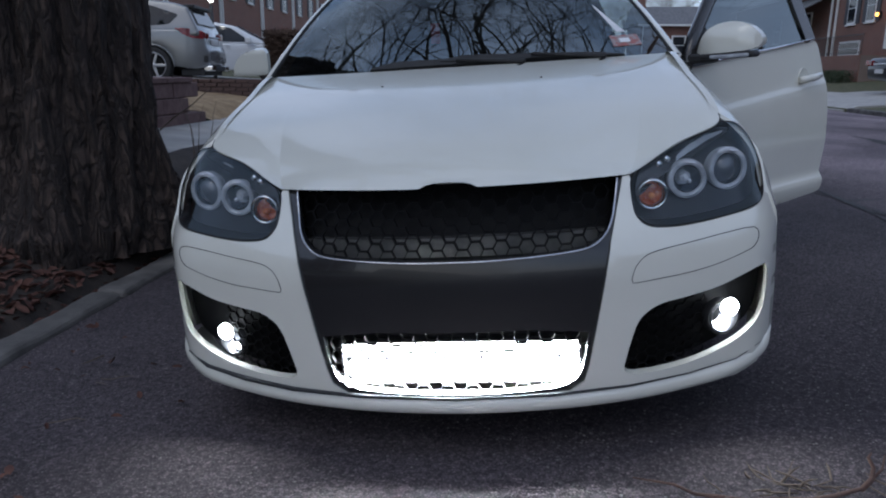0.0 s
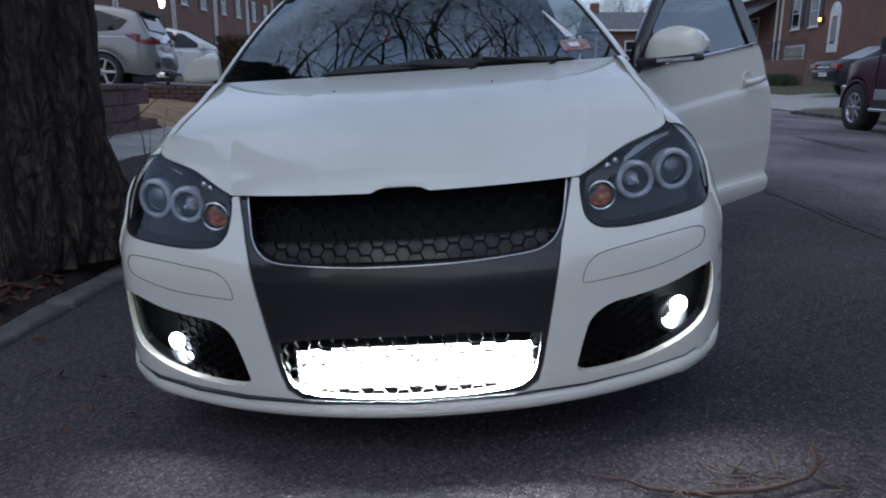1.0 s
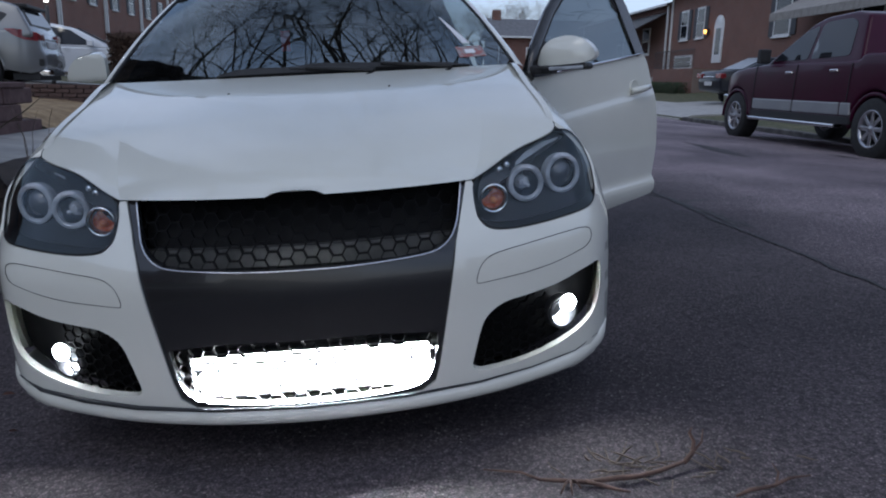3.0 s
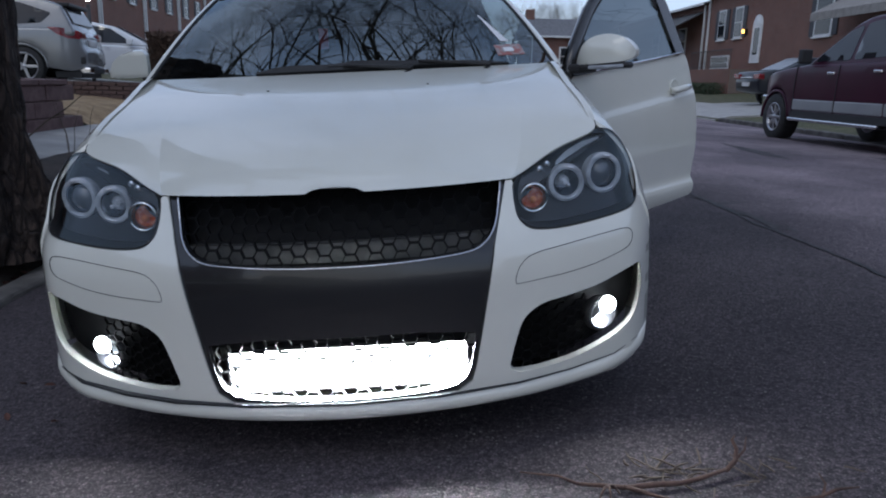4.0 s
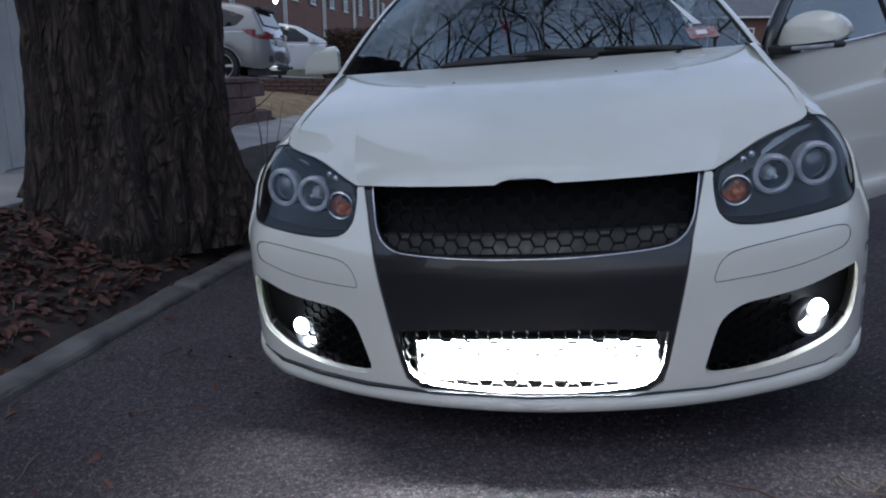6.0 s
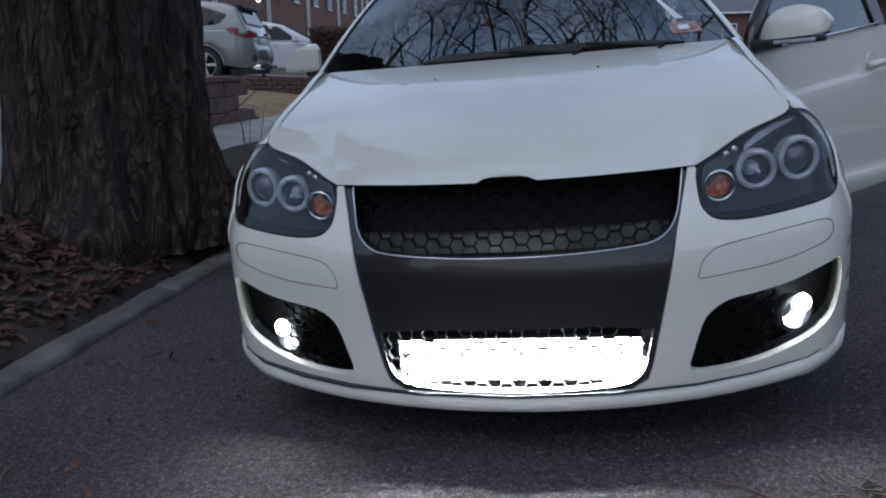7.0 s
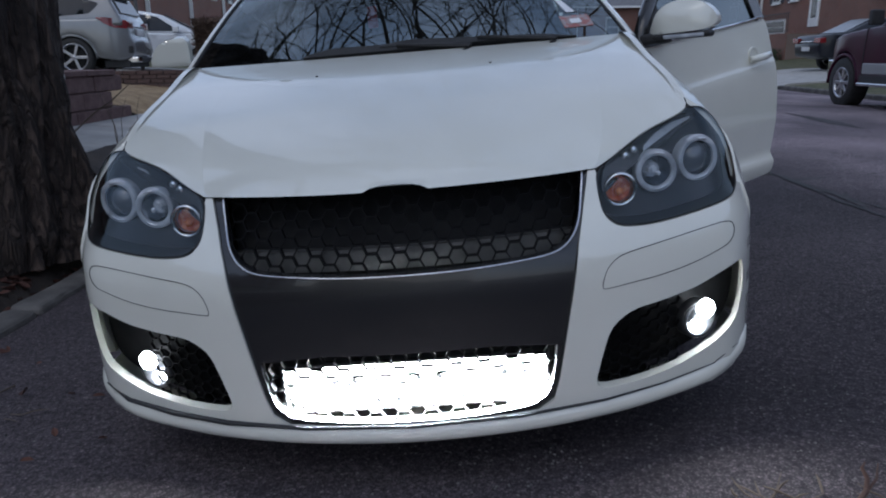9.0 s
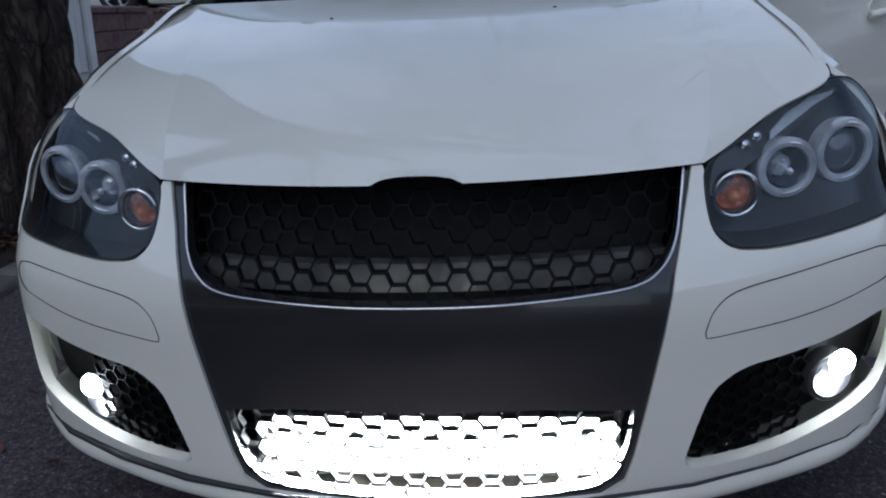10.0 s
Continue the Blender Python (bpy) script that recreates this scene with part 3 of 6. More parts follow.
part("upper_grille", hexes(UPPER, 0.04, 0.0215, 0.002), GRILLEBLACK, car, "black honeycomb grille mesh")
part("lower_grille", hexes(LOWER, 0.022, 0.0215, 0.0019), GRILLEBLACK, car, "black honeycomb grille mesh of the lower opening")
part("grille_backing", skin(PANEL, [], lambda x, z: nose(x, z, 0.12), 0.06), RADIATOR, car)
# grey strip stands for bar light leaking up behind the lower cells
part("bumper_beam", skin([(-0.39, 0.53), (0.39, 0.53), (0.4, 0.58), (-0.4, 0.58)], [], lambda x, z: nose(x, 0.56, 0.075 + 0.01 * (z - 0.56)) + Vector((0, 0, z - 0.56)), 0.04, (0, 0.03, 0)), LEAKGREY, car, "grey strip behind the mesh, painted as leaked bar light")
trim_line = UPPER[::-1]
trim_line = [soft_curve([(i, *p) for i, p in enumerate(trim_line)], i * 14 / 84) for i in range(85)]
part("grille_trim", tube([nose(x, z, 0.002) for x, z in trim_line], 0.0028, 6), GRILLETRIM, car, "thin chrome strip round the grille", True)

# light bar behind the lower mesh
bar = part("light_bar", box((-0.30, 0.04, 0.19), (0.315, 0.085, 0.302), bevel=0.008), BLACK, car, "long two-row light bar, lit white")
for a, b in (((-0.31, 0.0, 0.300), (0.325, 0.08, 0.308)), ((-0.31, 0.0, 0.184), (0.325, 0.08, 0.190)), ((-0.312, 0.0, 0.184), (-0.304, 0.08, 0.308)), ((0.318, 0.0, 0.184), (0.326, 0.08, 0.308))):
    part("bar_rim", box(a, b, bevel=0.002), BLACK, bar)
part("reflector_plate", box((-0.297, 0.034, 0.192), (0.312, 0.04, 0.3), bevel=0.002), ALLOY, bar)
for row in (0.217, 0.274):
    for i in range(12):
        x = -0.275 + i * 0.0515
        part("light_cell", lathe([(0.0, 0.004), (0.018, 0.002), (0.028, -0.002), (0.0335, -0.005)], Matrix.Translation((x + 0.004, 0.03, row)) @ pose(0, 0, 0, 90), 14), LED, bar, "bright white lamp cell")


def beam(name, m, energy, size_x, size_y, spread):
    data = bpy.data.lights.new(name, "AREA")
    data.shape, data.size, data.size_y, data.energy, data.spread = "RECTANGLE", size_x, size_y, energy, radians(spread)
    data.color = (0.93, 0.97, 1.0)
    ob = new(name, data)
    ob.matrix_world = CAR @ m
    return ob


# what the lit lamps throw ahead of the car
beam("bar_beam", look((0.008, 0.016, 0.246), (0.008, -1.0, 0.1)), 85.0, 0.6, 0.1, 165)
for fog_x, fog_z in ((0.724, 0.344), (-0.668, 0.312)):
    beam("fog_beam", look((fog_x, 0.05, fog_z), (1.3 * fog_x, -1.0, 0.05)), 2.5, 0.06, 0.06, 150)


def seam(points, sx, parent, name="panel_gap", r=0.0011):
    part(name, tube([nose(sx * x, z, 0.0004) for x, z in points], r, 5), BLACK, parent)


for sx in (1, -1):
    line = [(0.76, 0.556), (0.68, 0.549), (0.592, 0.539), (0.52, 0.53), (0.485, 0.519), (0.462, 0.497), (0.452, 0.47), (0.452, 0.46), (0.46, 0.455), (0.52, 0.459), (0.6, 0.465), (0.68, 0.477), (0.755, 0.496), (0.78, 0.506), (0.794, 0.522), (0.796, 0.54), (0.785, 0.553), (0.76, 0.556)]
    seam([soft_curve([(i, *p) for i, p in enumerate(line)], j / 4) for j in range(4 * len(line) - 3)], sx, car)

# lower lip
lip = [(0.872, 0.225), (0.84, 0.19), (0.74, 0.162), (0.6, 0.146), (0.45, 0.138), (0.25, 0.135), (0.0, 0.134)]
lip = [nose(x, z, -0.014) for x, z in lip]
lip = lip + [Vector((-p.x, p.y, p.z)) for p in lip[-2::-1]]


def lip_at(u, v):
    p = soft_curve([(i, *q) for i, q in enumerate(lip)], u * (len(lip) - 1))
    ring = [(0.035, 0.05), (0.012, 0.045), (0.0, 0.03), (-0.002, 0.015), (0.004, 0.002), (0.03, -0.008), (0.2, -0.01)]
    dy, dz = soft_curve([(i / 6, *q) for i, q in enumerate(ring)], v)
    ends = min(1.0, 0.25 + 9 * min(u, 1 - u))
    return (p[0], p[1] + 0.014 * (1 - ends) + dy, p[2] + 0.012 * (1 - ends) + dz * ends)


part("front_lip", sheet(lip_at, 60, 14), PAINT, car, "white lower spoiler lip")
gap_line = [(-0.82, 0.218), (-0.74, 0.192), (-0.6, 0.177), (-0.45, 0.168), (-0.25, 0.165), (0.0, 0.164), (0.25, 0.165), (0.45, 0.168), (0.6, 0.177), (0.74, 0.192), (0.82, 0.218)]
part("lip_gap", tube([nose(x, z + 0.012, -0.006) for x, z in gap_line], [0.002, 0.0055, 0.007, 0.0065, 0.005, 0.004, 0.004, 0.003, 0.002, 0.0015, 0.0006], 6), BLACK, car)
part("under_tray", box((-0.6, 0.15, 0.14), (0.6, 1.2, 0.16)), BLACK, car)


def fog(sx):
    poly = FOG if sx > 0 else mirrored(FOG)
    unit = part("fog_recess", skin(poly, [], lambda x, z: nose(x, z, 0.075), 0.03), GRILLEBLACK, car, "black fog lamp recess")
    part("fog_mesh", hexes([(max(-0.635, min(0.645, x)), z) for x, z in poly], 0.03, 0.017, 0.0015, 0.012), GRILLEBLACK, unit, "black mesh of the fog lamp opening")
    at = nose(0.724, 0.344, 0.02) if sx > 0 else nose(-0.668, 0.312, 0.02)
    face = Matrix.Translation(at) @ pose(0, 0, 0, 90, 0, sx * 18)
    part("fog_lamp", lathe([(0.038, 0.0), (0.042, -0.004), (0.038, -0.016), (0.027, -0.04), (0.0, -0.045)], Matrix.Translation((-0.014 * sx, 0.004, -0.03)) @ face), ALLOY, unit, "round metal fog lamp bowl", True)
    part("fog_bezel", lathe([(0.042, -0.006), (0.044, -0.002), (0.048, -0.004), (0.05, -0.03)], Matrix.Translation((-0.014 * sx, 0.004, -0.03)) @ face), BLACK, unit, "black bezel round the lamp")
    part("fog_glow", lathe([(0.0, 0.012), (0.013, 0.009), (0.023, 0.0), (0.024, -0.008), (0.016, -0.016), (0.0, -0.018)], face, 18), FOGLED, unit, "blinding white fog lamp")


fog(1), fog(-1)


def flat(bm):
    for f in bm.faces:
        f.smooth = False
    return bm


def headlight(sx):
    poly = HEADLAMP if sx > 0 else mirrored(HEADLAMP)
    unit = part("headlight", skin(poly, [], lambda x, z: nose(x, z, 0.085), 0.03, (0, -0.084, 0)), LAMPGREY, car, "black-housed headlight with two ringed lenses, unlit")
    part("lens_cover", skin(poly, [], lambda x, z: nose(x, z, 0.0), 0.03), GLASS, unit, "clear plastic lens cover").visible_shadow = False
    inner = [(0.475, 0.655), (0.49, 0.708), (0.56, 0.742), (0.65, 0.778), (0.74, 0.797), (0.79, 0.79), (0.72, 0.762), (0.63, 0.726), (0.54, 0.69), (0.49, 0.65)]
    inner = inner if sx > 0 else mirrored(inner)
    part("eyebrow", skin(rounded(inner, 1), [], lambda x, z: nose(x, z, 0.03 + 0.1 * max(0, z - 0.72)), 0.03, (0, 0.03, 0)), GLOSSBLACK, unit, "gloss black brow above the lenses")

    def facing(x, z, off, turn):
        return Matrix.Translation(nose(sx * x, z, off)) @ pose(0, 0, 0, 90, 0, sx * turn)

    for x, z, r, off, turn in ((0.624, 0.679, 0.051, 0.034, 8), (0.746, 0.692, 0.057, 0.04, 18)):
        ring = part("halo_ring", flat(lathe([(r - 0.0145, -0.008), (r - 0.013, -0.001), (r - 0.006, 0.0002), (r, -0.001), (r + 0.002, -0.008), (r, -0.03)], facing(x, z, off, turn), 64)), RINGWHITE, unit, "translucent white ring")
        # pale arcs stand for the reflections seen on the ring
        for a0, a1 in ((60, 95), (262, 312)):
            arc = [facing(x, z, off, turn) @ Vector(((r - 0.007) * math.cos(a) * sx, (r - 0.007) * math.sin(a), -0.001)) for a in (radians(a0 + (a1 - a0) * i / 8) for i in range(9))]
            part("ring_facet", tube(arc, [0.001, 0.002, 0.003, 0.0034, 0.0034, 0.0034, 0.003, 0.002, 0.001], 6), RINGBRIGHT, ring)
        part("bowl", lathe([(r - 0.015, -0.005), (r - 0.018, -0.016), (r - 0.025, -0.03), (0.014, -0.042), (0.0, -0.042)], facing(x, z, off, turn)), BOWL, ring, "reflector bowl")
        if r < 0.055:
            part("projector", flat(lathe([(0.0, -0.012), (0.011, -0.013), (0.019, -0.02), (0.023, -0.032), (0.022, -0.042)], facing(x - 0.004, z + 0.002, off, turn), 9)), RINGBRIGHT, ring, "faceted bright reflector cup")
            # added pale shards imitate the bright highlight left of the cup's middle
            for bx, bz, r2, tilt in ((-0.011, 0.004, 0.009, 30), (0.002, -0.006, 0.007, -25), (-0.003, 0.011, 0.005, 10)):
                part("bulb_shield", flat(lathe([(0.0, -0.004), (r2, -0.006), (r2 * 0.9, -0.016)], facing(x + bx, z + bz, off, turn + tilt), 5)), RINGBRIGHT, ring, "pale shard standing for a highlight")
        else:
            part("projector", lathe([(0.0, 0.002), (0.014, 0.0), (0.027, -0.006), (0.036, -0.014), (0.04, -0.022)], facing(x, z, off, turn), 32), LENSBALL, ring, "bulging glass projector lens")
    turn_signal = part("turn_signal", lathe([(0.0, 0.004), (0.02, 0.002), (0.033, -0.004), (0.034, -0.008)], facing(0.521, 0.653, 0.024, 4)), GLASS, unit, "amber turn signal lens")
    turn_signal.visible_shadow = False
    part("signal_bowl", flat(lathe([(0.034, -0.006), (0.03, -0.018), (0.022, -0.026), (0.012, -0.031), (0.0, -0.032)], facing(0.521, 0.653, 0.024, 4), 12)), AMBER, turn_signal, "faceted amber reflector")
    part("signal_bulb", lathe([(0.0, -0.006), (0.006, -0.008), (0.01, -0.016), (0.008, -0.03)], facing(0.523, 0.646, 0.024, 4), 10), BULB, turn_signal, "orange bulb")
    part("signal_ring", lathe([(0.034, 0.002), (0.038, 0.005), (0.041, 0.0), (0.04, -0.02)], facing(0.521, 0.653, 0.024, 4)), CHROME, turn_signal)
    for x, z in ((0.548, 0.722), (0.572, 0.732)):
        part("side_bulb", lathe([(0.0, 0.004), (0.006, 0.003), (0.01, 0.0), (0.011, -0.008)], facing(x, z, 0.022, 6), 12), CHROME, unit)
    # sky reflection on the lens cover, put in as a pale strip
    brow = [(0.595, 0.726), (0.64, 0.745), (0.7, 0.768), (0.75, 0.782), (0.757, 0.788), (0.7, 0.781), (0.64, 0.761), (0.6, 0.738)]
    if sx < 0:
        brow = mirrored([(0.655, 0.755), (0.67, 0.76), (0.7, 0.769), (0.7, 0.772), (0.67, 0.764)])
    part("brow_strip", skin(brow, [], lambda x, z: nose(x, z, 0.02 + 0.1 * max(0, z - 0.72)), 0.03, (0, 0.004, 0)), RINGBRIGHT, unit, "pale strip painted as the cover's sky reflection")
    gap = [nose(x, z, 0.001) for x, z in poly]
    part("lamp_seal", tube(gap + gap[:1], 0.0018, 5), BLACK, unit)


headlight(1), headlight(-1)

# hood
HOOD_MID = [(0.0, 0.028, 0.706), (0.06, 0.062, 0.738), (0.18, 0.15, 0.79), (0.4, 0.39, 0.868), (0.7, 0.72, 0.95), (1.0, 1.05, 1.013)]
HOOD_SIDE = [(0.0, 0.464, 0.112, 0.71), (0.06, 0.5, 0.138, 0.725), (0.18, 0.6, 0.225, 0.771), (0.34, 0.745, 0.352, 0.817), (0.4, 0.752, 0.40, 0.837), (0.7, 0.763, 0.76, 0.94), (1.0, 0.787, 1.155, 1.018)]


HOOD_CREASE = [(0.0, 0.452), (0.06, 0.466), (0.18, 0.492), (0.34, 0.524), (0.5, 0.55), (0.7, 0.56), (1.0, 0.55)]


def hood_at(u, v):
    a = 2 * u - 1
    my, mz = soft_curve(HOOD_MID, v)
    sx, sy, sz = soft_curve(HOOD_SIDE, v)
    t = abs(a)
    y = my + (sy - my) * t**2
    z = mz + (sz - mz) * t**2.4
    tc = crease_at(v)
    k = max(0.0, min(1.0, (v - 0.14) / 0.36))
    z -= min(1.0, v * 7) * (0.006 * (1 - v**2) + 0.024 * (1 - k * k * (3 - 2 * k))) * ((t / tc) ** 2 if t < tc else (1 - t) / (1 - tc))
    return Vector((a * sx, y, z))


def crease_at(v):
    """Where the pressed line runs along the hood, as a share of its half breadth."""
    return min(0.975, soft_curve(HOOD_CREASE, v)[0] / soft_curve(HOOD_SIDE, v)[0])


def hood_grid(u, v):
    """The hood with a row of points along its pressed lines."""
    w, tc = abs(2 * u - 1), crease_at(v)
    t = tc * w / 0.75 if w <= 0.75 else tc + (1 - tc) * (w - 0.75) / 0.25
    return hood_at(0.5 + math.copysign(t / 2, u - 0.5), v)


def hood_shape():
    bm = sheet(hood_grid, 64, 48)
    pressed = {tuple(round(c, 5) for c in hood_grid(u, j / 48)) for u in (0.125, 0.875) for j in range(34)}
    for e in bm.edges:
        if all(tuple(round(c, 5) for c in v.co) in pressed for v in e.verts):
            e.smooth = False
    for v in bm.verts:
        if v.co.y < 0.06 and abs(v.co.x) < 0.07:
            v.co.z = max(v.co.z, 0.707 + 0.014 * (1 - (v.co.x / 0.07) ** 2) ** 0.5)
    bm.normal_update()
    edge = [e for e in bm.edges if e.is_boundary]
    for e in edge:
        e.smooth = False
    made = bmesh.ops.extrude_edge_only(bm, edges=edge)
    for g in made["geom"]:
        if isinstance(g, bmesh.types.BMVert):
            g.co += Vector((0, 0.02, -0.004)) if g.co.y < 0.2 else Vector((0, 0.002, -0.004))
    return bm


hood = part("hood", hood_shape(), PAINT, car, "white painted hood with a notch over the grille")
part("hood_inner_lip", skin([(-0.036, 0.7145), (0.036, 0.7145), (0.03, 0.7185), (0.015, 0.7215), (0.0, 0.722), (-0.015, 0.7215), (-0.03, 0.7185)], [], lambda x, z: Vector((x, 0.05, z)), 0.02, (0, 0.02, 0)), PAINT, hood)
for x in (-0.28, 0.28):
    p = hood_at((x / 0.78 + 1) / 2, 0.74)
    part("washer_nozzle", box(p + Vector((-0.004, -0.003, -0.002)), p + Vector((0.004, 0.003, 0.003)), bevel=0.001), BLACK, hood)
seam_side = [soft_curve(HOOD_SIDE, 0.34 + 0.66 * i / 20) for i in range(21)]
for sx in (1, -1):
    part("hood_gap", tube([(sx * (x + 0.002), y, z - 0.002) for x, y, z in seam_side], 0.0022, 5), BLACK, car)

# fenders and body sides
TOPX = [(0.3, 0.74), (0.36, 0.75), (0.4, 0.755), (0.76, 0.766), (1.155, 0.787), (1.4, 0.81), (4.0, 0.8), (4.5, 0.72)]
TOPZ = [(0.3, 0.80), (0.36, 0.82), (0.4, 0.838), (0.76, 0.945), (1.155, 1.022), (1.3, 1.0), (1.4, 0.985), (3.6, 1.02), (4.5, 0.98)]


def flank(y, z, sx, off=0.0):
    tx, tz = soft_curve(TOPX, y)[0], soft_curve(TOPZ, y)[0]
    x = 0.888
    if z > 0.6:
        x = tx + (0.888 - tx) * max(0.0, 1 - min(1.0, (z - 0.6) / (tz - 0.6)) ** 2.4) ** 0.8
    if z < 0.36:
        x -= 0.05 * ((0.36 - z) / 0.2) ** 2
    x -= 0.16 * max(0.0, (y - 3.9) / 0.6) ** 2
    if y < 0.55:
        # at the front the flank runs into the nose's curve
        root = 116.2084 - 29.332 * (4.1503 + soft_curve(DEPTH, z)[0] - y)
        x = min(x, (10.78 + math.sqrt(max(0.0, root))) / 14.666 + 0.006)
    return Vector((sx * (x + off), y, z))


def arch(y0, r, z0=0.3, n=14):
    return [(y0 + r * math.cos(math.pi * (1 - i / n)), z0 + r * math.sin(math.pi * (1 - i / n))) for i in range(n + 1)]


def flank_panel(name, poly, sx, label=""):
    return part(name, skin(poly, [], lambda y, z: flank(y, z, sx), 0.03, (-sx * 0.02, 0, 0), (sx, 0, 0)), PAINT, car, label)


top = [(y, soft_curve(TOPZ, y)[0] - 0.0005) for y in (1.34 - 0.012 * i for i in range(80))]
for sx in (1, -1):
    flank_panel("fender", [(0.30, 0.26), (0.5, 0.22), *arch(0.87, 0.345), (1.3, 0.2), (1.36, 0.2), (1.36, 0.95), *top, (0.385, 0.805), (0.372, 0.765), (0.325, 0.7), (0.282, 0.64), (0.275, 0.6)], sx, "white painted front fender")
    flank_panel("sill", [(1.23, 0.17), (3.25, 0.17), (3.25, 0.26), (1.23, 0.26)], sx)
    if sx < 0:
        flank_panel("front_door_closed", [(1.37, 0.26), (2.44, 0.26), (2.48, 0.6), (2.46, 1.0), (1.37, 0.985)], sx, "closed white front door")
    flank_panel("rear_door", [(2.45, 0.265), (3.05, 0.265), (3.3, 0.7), (3.32, 1.01), (2.47, 1.0), (2.49, 0.6)], sx, "closed white rear door")
    flank_panel("quarter_panel", [(3.06, 0.265), (3.1, 0.24), *arch(3.45, 0.345), (3.85, 0.24), (4.45, 0.3), (4.48, 0.7), (4.45, 0.98), (3.33, 1.015), (3.31, 0.7)], sx, "white rear quarter panel")
part("trunk", skin([(-0.78, 0.28), (0.78, 0.28), (0.72, 0.98), (-0.72, 0.98)], [], lambda x, z: Vector((x, 4.5 - 0.2 * x * x - 0.05 * (z - 0.6) ** 2, z)), 0.1, (0, -0.03, 0), (0, 1, 0)), PAINT, car, "white rear end")
part("trunk_lid", sheet(lambda u, v: Vector(((u - 0.5) * 1.5, 3.95 + 0.5 * v, 1.04 - 0.05 * v * v - 0.05 * (2 * u - 1) ** 2)), 10, 6), PAINT, car)

# greenhouse
BASE = [(0.0, 1.06, 1.0), (0.4, 1.085, 1.003), (0.65, 1.125, 1.006), (0.795, 1.16, 1.014)]
HEAD = [(0.0, 1.72, 1.44), (0.3, 1.735, 1.437), (0.5, 1.765, 1.425), (0.61, 1.8, 1.405)]


def shield(u, v):
    a = 2 * u - 1
    t = abs(a)
    by, bz = soft_curve(BASE, t * 0.795)
    hy, hz = soft_curve(HEAD, t * 0.61)
    x = a * (0.795 + (0.61 - 0.795) * v)
    bulge = 0.018 * math.sin(math.pi * v)
    return Vector((x, by + (hy - by) * v - bulge * 0.5, bz + (hz - bz) * v + bulge))


part("windshield", sheet(shield, 40, 24), WINDOW, car, "windshield that mirrors bare branches").visible_shadow = False
for sx in (1, -1):
    edge = [shield((1 + sx) / 2, v / 10) for v in range(11)]
    pillar = sheet(lambda u, v: soft_curve([(i / 10, p.x + sx * (0.004 + 0.042 * u), p.y + 0.024 * u * u + 0.002, p.z - 0.016 * u * u + 0.004) for i, p in enumerate(edge)], v), 4, 20, sx < 0)
    part("a_pillar", pillar, PAINT, car, "white windshield pillar")
    part("windshield_seal", tube([p + Vector((sx * 0.002, 0, 0.002)) for p in edge], 0.0055, 6), BLACK, car)
    b_line = [(sx * 0.8, 2.46, 1.0), (sx * 0.63, 2.5, 1.4)]
    part("b_pillar", tube(b_line, 0.035, 6), BLACK, car)
    rail = [(sx * 0.625, 1.8, 1.405), (sx * 0.62, 2.4, 1.44), (sx * 0.6, 3.1, 1.41), (sx * 0.68, 3.95, 1.02)]
    part("roof_rail", tube(rail, 0.04, 8), TRIM, car)
    part("side_lining", box((min(sx * 0.74, sx * 0.76), 1.25 if sx < 0 else 2.5, 0.2), (max(sx * 0.74, sx * 0.76), 3.95, 0.995)), TRIM, car)
    if sx < 0:
        part("side_window", sheet(lambda u, v: Vector((-(0.8 - 0.16 * v), 1.3 + 0.5 * v + u * (2.6 - 1.3 * v), 0.99 + 0.42 * v)), 6, 4), DARKGLASS, car, "dark side windows")
    else:
        part("side_window", sheet(lambda u, v: Vector((0.8 - 0.16 * v, 2.5 + u * (1.4 - 0.8 * v), 0.99 + 0.42 * v)), 6, 4), DARKGLASS, car, "dark side window")
part("roof", sheet(lambda u, v: Vector(((2 * u - 1) * (0.66 - 0.06 * v), 1.72 + 0.08 * (2 * u - 1) ** 2 + 1.45 * v, 1.44 + 0.03 * math.sin(math.pi * v) - 0.035 * (2 * u - 1) ** 2)), 16, 12), PAINT, car, "white roof")
part("rear_window", sheet(lambda u, v: Vector(((2 * u - 1) * (0.6 + 0.08 * v), 3.15 + 0.8 * v, 1.43 - 0.4 * v - 0.03 * (2 * u - 1) ** 2)), 10, 6), DARKGLASS, car, "dark rear window").visible_shadow = False
part("cowl", sheet(lambda u, v: Vector(((2 * u - 1) * 0.78, 1.03 + 0.1 * (2 * u - 1) ** 2 + 0.09 * v, 1.004 - 0.012 * v)), 20, 3), BLACK, car, "black plastic cowl")


def blade(x0, x1, v0, v1, tall0, tall1, off):
    """A wiper blade: a bar as thick as a finger that lies along the glass."""
    bm = bmesh.new()
    prev = None
    n = 16
    for i in range(n + 1):
        k = i / n
        u = (x0 + (x1 - x0) * k) / 1.56 + 0.5
        low, high = v0 + (v1 - v0) * k, (tall0 + (tall1 - tall0) * k) * min(1.0, 0.3 + 5 * min(k, 1 - k))
        a, b = shield(u, low), shield(u, low + high)
        out = Vector((0, -0.78, 0.62))
        ring = [bm.verts.new(p) for p in (a + out * 0.004, a + out * (off + 0.006), b + out * off, b + out * 0.006)]
        if prev:
            for j in range(4):
                bm.faces.new((prev[j], prev[(j + 1) % 4], ring[(j + 1) % 4], ring[j]))
        else:
            bm.faces.new(ring)
        prev = ring
    bm.faces.new(prev[::-1])
    bmesh.ops.recalc_face_normals(bm, faces=bm.faces)
    return bm


